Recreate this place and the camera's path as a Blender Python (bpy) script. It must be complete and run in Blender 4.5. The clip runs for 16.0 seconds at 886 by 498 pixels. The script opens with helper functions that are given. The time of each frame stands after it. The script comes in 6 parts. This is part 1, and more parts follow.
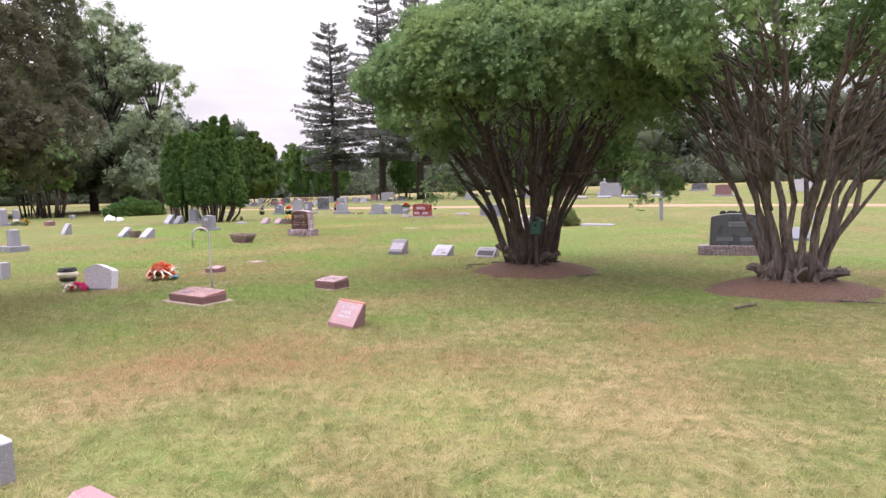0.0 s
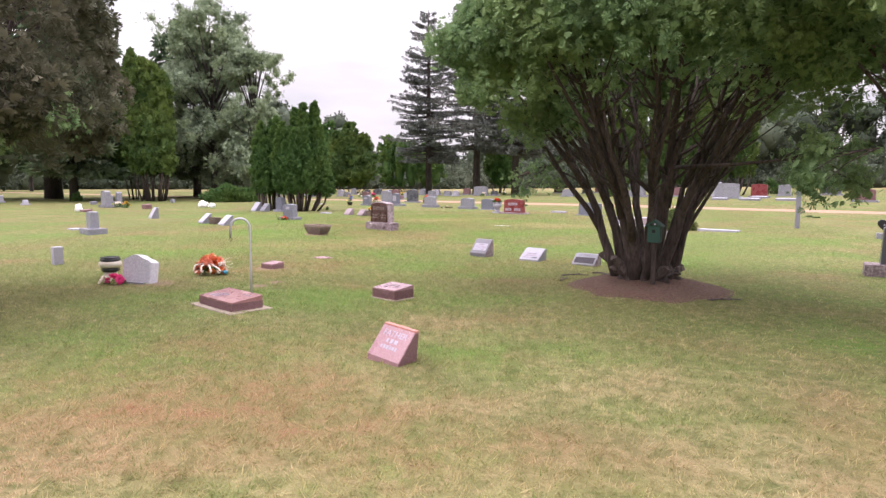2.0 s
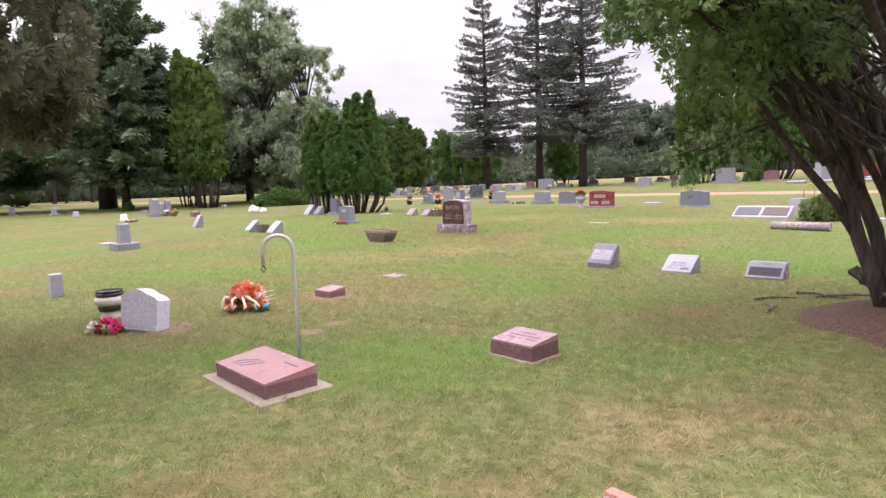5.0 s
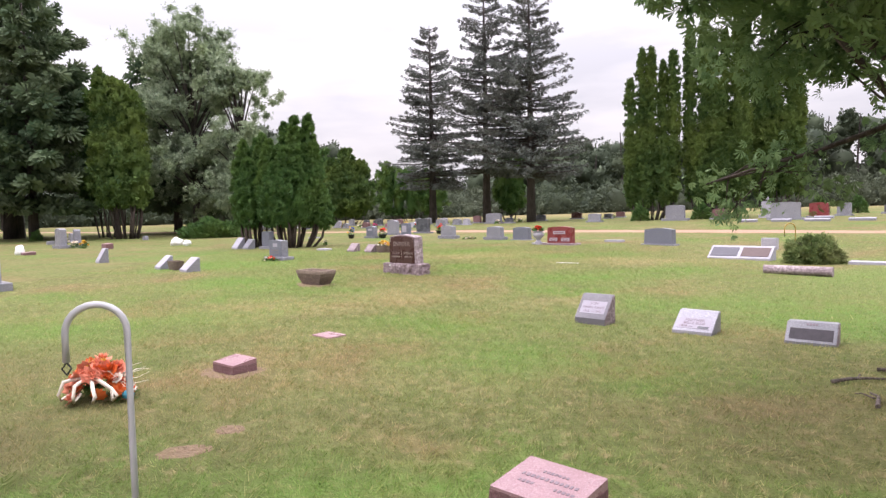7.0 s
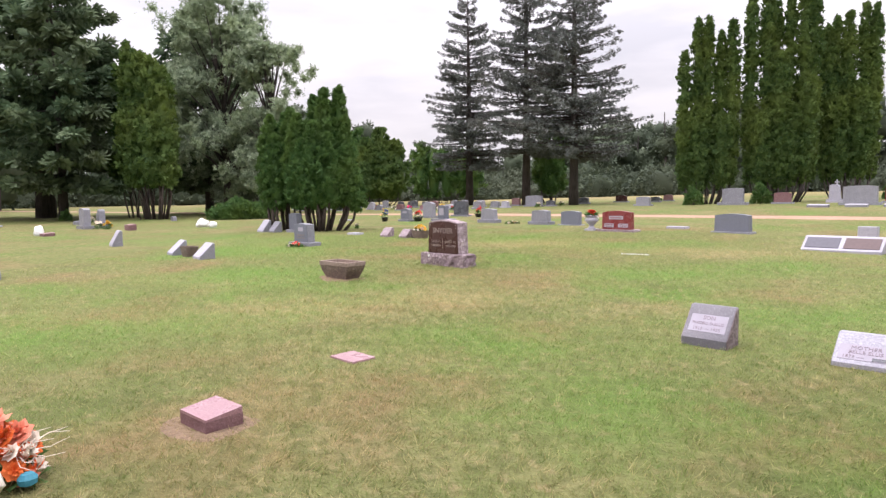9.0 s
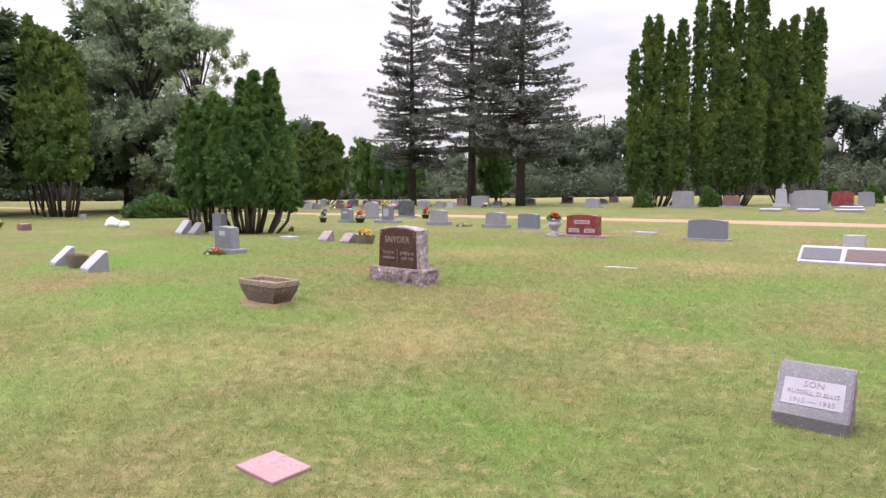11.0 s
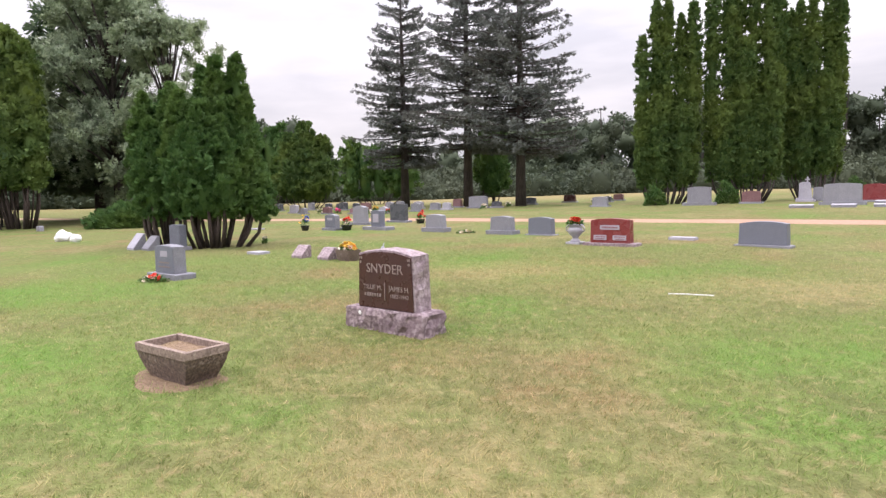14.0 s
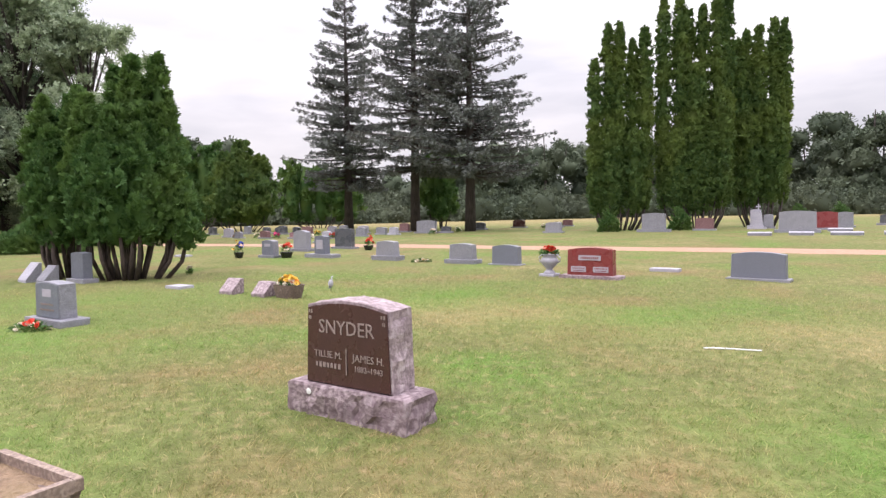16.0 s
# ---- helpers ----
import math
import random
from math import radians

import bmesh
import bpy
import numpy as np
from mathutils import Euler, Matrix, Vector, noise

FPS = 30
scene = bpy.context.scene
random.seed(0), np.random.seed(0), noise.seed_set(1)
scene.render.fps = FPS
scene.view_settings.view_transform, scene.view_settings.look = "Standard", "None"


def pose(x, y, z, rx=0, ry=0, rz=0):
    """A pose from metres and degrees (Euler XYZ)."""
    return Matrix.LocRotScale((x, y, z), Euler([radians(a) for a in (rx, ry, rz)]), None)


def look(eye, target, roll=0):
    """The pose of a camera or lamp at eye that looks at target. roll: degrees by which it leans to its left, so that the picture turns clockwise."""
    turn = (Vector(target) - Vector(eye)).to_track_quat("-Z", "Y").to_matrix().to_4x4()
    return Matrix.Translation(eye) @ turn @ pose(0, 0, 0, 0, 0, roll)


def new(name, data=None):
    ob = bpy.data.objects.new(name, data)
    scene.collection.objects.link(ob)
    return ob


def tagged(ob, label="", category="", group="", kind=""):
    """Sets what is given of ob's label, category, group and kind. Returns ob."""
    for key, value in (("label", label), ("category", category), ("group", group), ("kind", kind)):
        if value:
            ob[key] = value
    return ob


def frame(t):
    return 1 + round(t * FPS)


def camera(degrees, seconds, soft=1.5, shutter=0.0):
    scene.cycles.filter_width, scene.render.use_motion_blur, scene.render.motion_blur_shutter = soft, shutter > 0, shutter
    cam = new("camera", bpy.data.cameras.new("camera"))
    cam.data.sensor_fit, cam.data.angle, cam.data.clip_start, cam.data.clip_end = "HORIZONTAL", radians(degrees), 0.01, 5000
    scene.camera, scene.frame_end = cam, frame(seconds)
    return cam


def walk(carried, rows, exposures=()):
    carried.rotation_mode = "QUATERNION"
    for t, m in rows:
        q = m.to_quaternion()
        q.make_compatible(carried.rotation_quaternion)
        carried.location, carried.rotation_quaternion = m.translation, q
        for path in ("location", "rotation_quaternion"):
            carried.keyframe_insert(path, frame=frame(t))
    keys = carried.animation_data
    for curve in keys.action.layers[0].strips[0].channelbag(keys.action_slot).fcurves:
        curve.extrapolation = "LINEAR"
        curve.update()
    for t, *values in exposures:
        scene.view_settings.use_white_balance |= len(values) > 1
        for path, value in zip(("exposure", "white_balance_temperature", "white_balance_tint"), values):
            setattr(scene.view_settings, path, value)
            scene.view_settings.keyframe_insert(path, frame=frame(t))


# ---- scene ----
cam = camera(71.1, 16.0, soft=1.4)
PATH = [
    (0, (0.678, -0.276, 1.714), (0.605, 1.714, 1.52), -1.5),
    (0.5, (0.762, 0.276, 1.694), (0.615, 2.254, 1.435), -0.6),
    (1, (0.799, 0.764, 1.701), (0.785, 2.75, 1.468), -0.5),
    (1.5, (0.807, 1.352, 1.672), (0.548, 3.318, 1.411), 0.2),
    (2, (0.664, 1.938, 1.642), (0.293, 3.893, 1.436), 0.2),
    (2.5, (0.454, 2.473, 1.642), (0.008, 4.406, 1.387), -1.3),
    (3, (0.19, 2.997, 1.648), (-0.365, 4.901, 1.389), 0.3),
    (3.5, (-0.165, 3.459, 1.66), (-0.692, 5.365, 1.36), -3.5),
    (3.7, (-0.264, 3.665, 1.65), (-0.834, 5.565, 1.394), -2.8),
    (5.8, (-1.273, 6.072, 1.553), (-1.726, 8.008, 1.335), -1.2),
    (6, (-1.345, 6.304, 1.573), (-1.748, 8.248, 1.332), -1.9),
    (6.5, (-1.477, 6.913, 1.583), (-1.966, 8.85, 1.506), 1.1),
    (7, (-1.658, 7.413, 1.547), (-2.012, 9.378, 1.434), -1.2),
    (7.5, (-1.836, 7.893, 1.531), (-2.211, 9.852, 1.39), -1.3),
    (8, (-1.991, 8.45, 1.54), (-2.418, 10.391, 1.317), 0.2),
    (8.5, (-2.198, 8.907, 1.569), (-2.481, 10.874, 1.339), -0.9),
    (9, (-2.321, 9.447, 1.548), (-2.78, 11.386, 1.379), -0.8),
    (9.5, (-2.507, 9.968, 1.523), (-2.851, 11.935, 1.409), -1.0),
    (9.7, (-2.612, 10.172, 1.541), (-2.903, 12.143, 1.366), -0.7),
    (11.8, (-3.35, 12.558, 1.592), (-3.589, 14.536, 1.425), 0.6),
    (12, (-3.42, 12.761, 1.598), (-3.596, 14.749, 1.476), 0.1),
    (12.5, (-3.537, 13.234, 1.643), (-3.671, 15.224, 1.489), -1.8),
    (13, (-3.545, 13.695, 1.659), (-3.796, 15.673, 1.51), 0.5),
    (13.5, (-3.592, 14.205, 1.669), (-3.766, 16.191, 1.502), -0.0),
    (14, (-3.662, 14.721, 1.67), (-3.908, 16.698, 1.495), -1.2),
    (14.5, (-3.741, 15.253, 1.671), (-4.013, 17.225, 1.475), 0.6),
    (15, (-3.906, 15.708, 1.679), (-3.99, 17.698, 1.505), -1.0),
    (15.5, (-4.011, 16.24, 1.688), (-4.12, 18.23, 1.521), -1.4),
    (16, (-4.272, 16.742, 1.694), (-4.328, 18.738, 1.593), -0.7),
]
walk(cam, [(t, look(eye, target, roll)) for t, eye, target, roll in PATH], [(0, 0.1, 6500, 23), (3, 0.09, 6500, 26), (6, 0.04, 6500, 23), (9, 0.0, 6500, 21), (12.5, -0.03, 6500, 19), (15, 0.0, 6500, 22), (16, 0.0, 6500, 20)])

# ---------------------------------------------------------------- light
SUN_ELEV, SUN_TURN = 54.0, -105.0
world = bpy.data.worlds.new("overcast_sky")
scene.world = world
world.use_nodes = True
wt = world.node_tree
wt.nodes.clear()
w_out = wt.nodes.new("ShaderNodeOutputWorld")
w_bg = wt.nodes.new("ShaderNodeBackground")
w_sky = wt.nodes.new("ShaderNodeTexSky")
w_sky.sky_type = "NISHITA"
w_sky.sun_disc = False
w_sky.sun_elevation = radians(SUN_ELEV)
w_sky.sun_rotation = radians(SUN_TURN)
w_tc = wt.nodes.new("ShaderNodeTexCoord")
w_sep = wt.nodes.new("ShaderNodeSeparateXYZ")
wt.links.new(w_tc.outputs["Generated"], w_sep.inputs[0])
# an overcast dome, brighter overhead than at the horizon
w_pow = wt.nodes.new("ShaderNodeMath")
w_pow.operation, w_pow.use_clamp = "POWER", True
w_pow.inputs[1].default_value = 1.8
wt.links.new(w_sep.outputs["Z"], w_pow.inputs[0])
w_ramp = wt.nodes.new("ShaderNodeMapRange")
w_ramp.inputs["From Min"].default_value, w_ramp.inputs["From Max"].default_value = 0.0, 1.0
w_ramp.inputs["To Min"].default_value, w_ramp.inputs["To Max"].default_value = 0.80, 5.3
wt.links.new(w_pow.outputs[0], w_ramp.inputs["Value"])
w_map = wt.nodes.new("ShaderNodeMapping")
w_map.inputs["Scale"].default_value = (1.6, 1.6, 7.0)
wt.links.new(w_tc.outputs["Generated"], w_map.inputs["Vector"])
w_noise = wt.nodes.new("ShaderNodeTexNoise")
w_noise.inputs["Scale"].default_value, w_noise.inputs["Detail"].default_value = 1.7, 5.0
wt.links.new(w_map.outputs["Vector"], w_noise.inputs["Vector"])
w_cl = wt.nodes.new("ShaderNodeValToRGB")
w_cl.color_ramp.elements[0].position, w_cl.color_ramp.elements[0].color = 0.34, (0.74, 0.76, 0.80, 1)
w_cl.color_ramp.elements[1].position, w_cl.color_ramp.elements[1].color = 0.58, (1.0, 1.0, 1.01, 1)
wt.links.new(w_noise.outputs["Fac"], w_cl.inputs["Fac"])
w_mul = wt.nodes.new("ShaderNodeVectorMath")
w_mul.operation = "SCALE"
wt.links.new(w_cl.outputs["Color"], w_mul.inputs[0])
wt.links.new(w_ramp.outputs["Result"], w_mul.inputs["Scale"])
w_dim = wt.nodes.new("ShaderNodeVectorMath")
w_dim.operation = "SCALE"
w_dim.inputs["Scale"].default_value = 0.1
wt.links.new(w_sky.outputs["Color"], w_dim.inputs[0])
w_mix = wt.nodes.new("ShaderNodeMix")
w_mix.data_type = "RGBA"
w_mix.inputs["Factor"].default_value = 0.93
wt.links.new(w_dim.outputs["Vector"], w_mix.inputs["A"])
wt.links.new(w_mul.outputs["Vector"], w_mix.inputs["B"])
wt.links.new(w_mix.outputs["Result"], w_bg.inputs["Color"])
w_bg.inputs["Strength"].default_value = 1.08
wt.links.new(w_bg.outputs[0], w_out.inputs[0])

sun = new("sun", bpy.data.lights.new("sun", "SUN"))
sun.data.energy, sun.data.angle, sun.data.color = 1.4, radians(25), (1.0, 0.96, 0.9)
sun.rotation_euler = (radians(90 - SUN_ELEV), 0, radians(-SUN_TURN + 180))


# ---------------------------------------------------------------- materials
def shader(name, rough=0.8, metal=0.0):
    m = bpy.data.materials.new(name)
    m.use_nodes = True
    b = m.node_tree.nodes["Principled BSDF"]
    b.inputs["Roughness"].default_value = rough
    b.inputs["Metallic"].default_value = metal
    return m, m.node_tree, b


def node(nt, kind, **inputs):
    n = nt.nodes.new(kind)
    for k, v in inputs.items():
        n.inputs[k.replace("_", " ")].default_value = v
    return n


def noise_fac(nt, vec, scale, detail=4.0, lo=0.35, hi=0.65):
    n = node(nt, "ShaderNodeTexNoise", Scale=scale, Detail=detail)
    nt.links.new(vec, n.inputs["Vector"])
    r = node(nt, "ShaderNodeMapRange", From_Min=lo, From_Max=hi)
    nt.links.new(n.outputs["Fac"], r.inputs["Value"])
    return r.outputs["Result"]


def mix(nt, fac, a, b, blend="MIX"):
    n = nt.nodes.new("ShaderNodeMix")
    n.data_type = "RGBA"
    n.blend_type = blend
    for v, s in ((fac, n.inputs["Factor"]), (a, n.inputs["A"]), (b, n.inputs["B"])):
        if isinstance(v, bpy.types.NodeSocket):
            nt.links.new(v, s)
        elif isinstance(v, (int, float)):
            s.default_value = v
        else:
            s.default_value = (*v, 1)
    return n.outputs["Result"]


def times(nt, a, k):
    n = nt.nodes.new("ShaderNodeMath")
    n.operation = "MULTIPLY"
    for v, s in ((a, n.inputs[0]), (k, n.inputs[1])):
        if isinstance(v, bpy.types.NodeSocket):
            nt.links.new(v, s)
        else:
            s.default_value = v
    return n.outputs[0]


def bump(nt, b, height, strength, dist):
    n = node(nt, "ShaderNodeBump", Strength=strength, Distance=dist)
    nt.links.new(height, n.inputs["Height"])
    nt.links.new(n.outputs["Normal"], b.inputs["Normal"])


def stone_mat(name, base, dark, light, rough=0.55, speck=160.0, stain=0.5, relief=0.25):
    """Granite or marble: crystal specks, cloudy stains and a fine relief."""
    m, nt, b = shader(name, rough)
    co = nt.nodes.new("ShaderNodeTexCoord").outputs["Object"]
    sp = noise_fac(nt, co, speck, 2.0, 0.40, 0.62)
    col = mix(nt, sp, dark, base)
    sp2 = noise_fac(nt, co, speck * 0.6, 1.0, 0.60, 0.70)
    col = mix(nt, times(nt, sp2, 0.7), col, light)
    st = noise_fac(nt, co, 3.5, 6.0, 0.42, 0.72)
    col = mix(nt, times(nt, st, stain), col, dark)
    info = nt.nodes.new("ShaderNodeObjectInfo")
    col = mix(nt, times(nt, info.outputs["Random"], 0.18), col, light)
    nt.links.new(col, b.inputs["Base Color"])
    rr = node(nt, "ShaderNodeMapRange", To_Min=max(0.05, rough - 0.12), To_Max=min(1, rough + 0.2))
    nt.links.new(st, rr.inputs["Value"])
    nt.links.new(rr.outputs["Result"], b.inputs["Roughness"])
    bump(nt, b, noise_fac(nt, co, 45.0, 6.0, 0.2, 0.8), relief, 0.006)
    return m


def plain_mat(name, col, rough=0.6, metal=0.0, var=0.35, scale=9.0):
    m, nt, b = shader(name, rough, metal)
    co = nt.nodes.new("ShaderNodeTexCoord").outputs["Object"]
    f = noise_fac(nt, co, scale, 5.0, 0.3, 0.7)
    c = mix(nt, times(nt, f, var), col, [v * 0.55 for v in col])
    nt.links.new(c, b.inputs["Base Color"])
    bump(nt, b, noise_fac(nt, co, scale * 8, 4.0, 0.2, 0.8), 0.2, 0.004)
    return m


def leaf_mat(name, a, b_, c, thin=0.3, patch=0.9):
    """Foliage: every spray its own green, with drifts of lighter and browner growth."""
    m, nt, b = shader(name, 0.75)
    geo = nt.nodes.new("ShaderNodeNewGeometry")
    col = mix(nt, geo.outputs["Random Per Island"], a, b_)
    co = nt.nodes.new("ShaderNodeTexCoord").outputs["Object"]
    f = noise_fac(nt, co, patch, 4.0, 0.45, 0.70)
    col = mix(nt, times(nt, f, 0.75), col, c)
    # clump-sized patches darkened by noise, standing in for shade between clumps
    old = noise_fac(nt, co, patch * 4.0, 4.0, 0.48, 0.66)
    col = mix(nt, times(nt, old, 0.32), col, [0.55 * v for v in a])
    nt.links.new(col, b.inputs["Base Color"])
    b.inputs["Specular IOR Level"].default_value = 0.25
    tr = nt.nodes.new("ShaderNodeBsdfTranslucent")
    nt.links.new(col, tr.inputs["Color"])
    ms = node(nt, "ShaderNodeMixShader", Fac=thin)
    nt.links.new(b.outputs[0], ms.inputs[1])
    nt.links.new(tr.outputs[0], ms.inputs[2])
    nt.links.new(ms.outputs[0], nt.nodes["Material Output"].inputs["Surface"])
    return m


def bark_mat(name, a, b_, scale=7.0):
    m, nt, b = shader(name, 0.92)
    co = nt.nodes.new("ShaderNodeTexCoord").outputs["Object"]
    mp = nt.nodes.new("ShaderNodeMapping")
    mp.inputs["Scale"].default_value = (1, 1, 0.16)
    nt.links.new(co, mp.inputs["Vector"])
    f = noise_fac(nt, mp.outputs["Vector"], scale * 4, 6.0, 0.3, 0.7)
    g = noise_fac(nt, co, 1.3, 4.0, 0.35, 0.7)
    col = mix(nt, f, a, b_)
    col = mix(nt, times(nt, g, 0.5), col, [0.6 * v for v in a])
    nt.links.new(col, b.inputs["Base Color"])
    bump(nt, b, f, 0.8, 0.02)
    return m


SCORCHED, LUSH, STRAW, WORN = (0.350, 0.200, 0.115), (0.138, 0.305, 0.050), (0.470, 0.375, 0.195), (0.200, 0.150, 0.085)
# drifts of scorched, lush, straw and worn turf on the plan: x, y, half sizes, tone, strength
DRIFTS = [
    (-1.95, 5.85, 1.5, 0.95, SCORCHED, 1.0), (-0.2, 5.5, 1.5, 0.8, SCORCHED, 0.55), (-2.6, 7.4, 1.2, 0.7, SCORCHED, 0.45), (3.5, 6.3, 1.4, 0.8, SCORCHED, 0.5), (-4.0, 14.1, 1.0, 0.6, SCORCHED, 0.45),
    (-5.0, 12.9, 0.8, 0.6, SCORCHED, 0.40), (-0.1, 12.1, 1.1, 1.1, WORN, 0.60), (-4.6, 20.5, 1.3, 0.6, SCORCHED, 0.35),
    (-0.3, 7.95, 0.9, 0.6, LUSH, 0.75), (-2.6, 10.2, 1.4, 1.0, LUSH, 0.75), (-1.35, 3.6, 1.0, 0.6, LUSH, 0.5),
    (-1.25, 20.7, 1.9, 1.2, LUSH, 0.7), (-8.2, 19.6, 2.2, 1.7, LUSH, 0.8), (-10.6, 24.2, 2.6, 2.2, LUSH, 0.85),
    (-1.7, 13.9, 1.6, 0.9, LUSH, 0.6), (2.5, 17.0, 3.5, 1.9, LUSH, 0.75), (-8.5, 15.5, 2.5, 1.6, LUSH, 0.7),
    (-1.8, 25.2, 2.4, 1.4, LUSH, 0.55), (-4.3, 18.2, 1.4, 0.9, STRAW, 0.6), (-6.3, 17.1, 1.3, 0.8, STRAW, 0.55),
    (-5.4, 11.0, 2.2, 1.6, (0.150, 0.155, 0.062), 0.55), (-7.5, 13.5, 2.0, 1.5, (0.135, 0.190, 0.058), 0.5), (-6.0, 28.0, 3.5, 1.6, LUSH, 0.5),
    (-12.5, 28.0, 4.0, 2.5, LUSH, 0.6), (5.0, 20.5, 3.0, 1.8, LUSH, 0.6), (-3.0, 16.0, 1.6, 0.8, LUSH, 0.5),
    (-4.0, 26.0, 2.2, 1.4, STRAW, 0.5), (0.6, 4.3, 1.7, 0.9, STRAW, 0.5), (0.6, 24.0, 2.5, 1.2, STRAW, 0.45),
]


def lawn_colour(nt):
    """Mown lawn in late summer: green and straw drifts by place on the plan."""
    pos = nt.nodes.new("ShaderNodeNewGeometry").outputs["Position"]
    flat = nt.nodes.new("ShaderNodeVectorMath")
    flat.operation = "MULTIPLY"
    flat.inputs[1].default_value = (1, 1, 0)
    nt.links.new(pos, flat.inputs[0])
    p = flat.outputs["Vector"]
    big = noise_fac(nt, p, 0.20, 3.0, 0.42, 0.60)
    mid = noise_fac(nt, p, 0.75, 5.0, 0.40, 0.66)
    fine = noise_fac(nt, p, 6.0, 5.0, 0.32, 0.68)
    green = mix(nt, fine, (0.148, 0.205, 0.058), (0.268, 0.305, 0.112))
    straw = mix(nt, fine, (0.330, 0.260, 0.130), (0.500, 0.410, 0.230))
    sep = nt.nodes.new("ShaderNodeSeparateXYZ")
    nt.links.new(pos, sep.inputs[0])
    near = node(nt, "ShaderNodeMapRange", From_Min=1.0, From_Max=12.0, To_Min=1.0, To_Max=0.04)
    nt.links.new(sep.outputs["Y"], near.inputs["Value"])
    dry = nt.nodes.new("ShaderNodeMath")
    dry.operation = "ADD"
    nt.links.new(times(nt, big, 0.50), dry.inputs[0])
    nt.links.new(near.outputs["Result"], dry.inputs[1])
    amount = nt.nodes.new("ShaderNodeMath")
    amount.operation = "MULTIPLY"
    amount.use_clamp = True
    nt.links.new(dry.outputs[0], amount.inputs[0])
    spread = node(nt, "ShaderNodeMapRange", To_Min=0.10, To_Max=1.45)
    nt.links.new(mid, spread.inputs["Value"])
    nt.links.new(spread.outputs["Result"], amount.inputs[1])
    col = mix(nt, amount.outputs[0], green, straw)
    red = noise_fac(nt, p, 0.50, 6.0, 0.50, 0.72)
    col = mix(nt, times(nt, red, 0.85), col, (0.360, 0.215, 0.130))
    lush = noise_fac(nt, p, 0.36, 6.0, 0.49, 0.68)
    col = mix(nt, times(nt, lush, 0.88), col, (0.140, 0.300, 0.052))
    patchy = node(nt, "ShaderNodeMapRange", To_Min=0.35, To_Max=1.35)
    nt.links.new(fine, patchy.inputs["Value"])
    patchy = patchy.outputs["Result"]
    olive = noise_fac(nt, p, 0.95, 4.0, 0.52, 0.68)
    col = mix(nt, times(nt, olive, 0.5), col, (0.165, 0.165, 0.072))
    # gaps between tufts painted dark, as shade put into the lawn colour
    tuft = noise_fac(nt, p, 13.0, 4.0, 0.30, 0.55)
    shade = node(nt, "ShaderNodeMapRange", To_Min=0.72, To_Max=0.0)
    nt.links.new(tuft, shade.inputs["Value"])
    col = mix(nt, shade.outputs["Result"], col, (0.125, 0.135, 0.050))
    # random darker green blotches, about as wide as a grass clump, for contrast
    worn = noise_fac(nt, p, 5.5, 5.0, 0.50, 0.66)
    col = mix(nt, times(nt, worn, 0.58), col, (0.130, 0.160, 0.058))
    bleached = noise_fac(nt, p, 8.5, 4.0, 0.54, 0.70)
    col = mix(nt, times(nt, bleached, 0.72), col, (0.440, 0.360, 0.195))
    warp = node(nt, "ShaderNodeTexNoise", Scale=1.3, Detail=7.0)
    nt.links.new(p, warp.inputs["Vector"])
    shove = nt.nodes.new("ShaderNodeVectorMath")
    shove.operation = "MULTIPLY_ADD"
    nt.links.new(warp.outputs["Color"], shove.inputs[0])
    shove.inputs[1].default_value = (2.6, 2.6, 0)
    nt.links.new(p, shove.inputs[2])
    for cx, cy, rx, ry, tone, amount_ in DRIFTS:
        off = nt.nodes.new("ShaderNodeVectorMath")
        off.operation = "SUBTRACT"
        nt.links.new(shove.outputs["Vector"], off.inputs[0])
        off.inputs[1].default_value = (cx + 1.3, cy + 1.3, 0)
        sized = nt.nodes.new("ShaderNodeVectorMath")
        sized.operation = "MULTIPLY"
        nt.links.new(off.outputs["Vector"], sized.inputs[0])
        sized.inputs[1].default_value = (1 / rx, 1 / ry, 0)
        reach = nt.nodes.new("ShaderNodeVectorMath")
        reach.operation = "LENGTH"
        nt.links.new(sized.outputs["Vector"], reach.inputs[0])
        fade = node(nt, "ShaderNodeMapRange", From_Min=0.20, From_Max=1.30, To_Min=amount_, To_Max=0.0)
        nt.links.new(reach.outputs["Value"], fade.inputs["Value"])
        col = mix(nt, times(nt, times(nt, fade.outputs["Result"], 0.82), patchy), col, tone)
    far = node(nt, "ShaderNodeMapRange", From_Min=72.0, From_Max=95.0)
    nt.links.new(sep.outputs["Y"], far.inputs["Value"])
    col = mix(nt, far.outputs["Result"], col, (0.34, 0.285, 0.14))
    return col, fine, p


def ground_mat():
    m, nt, b = shader("lawn", 0.95)
    col, fine, p = lawn_colour(nt)
    col = mix(nt, 1.0, col, (0.74, 0.725, 0.72), "MULTIPLY")
    speckle = noise_fac(nt, p, 55.0, 3.0, 0.3, 0.7)
    col = mix(nt, times(nt, speckle, 0.42), col, (0.12, 0.12, 0.050))
    nt.links.new(col, b.inputs["Base Color"])
    b.inputs["Specular IOR Level"].default_value = 0.1
    bump(nt, b, noise_fac(nt, p, 38.0, 6.0, 0.25, 0.75), 0.7, 0.03)
    return m


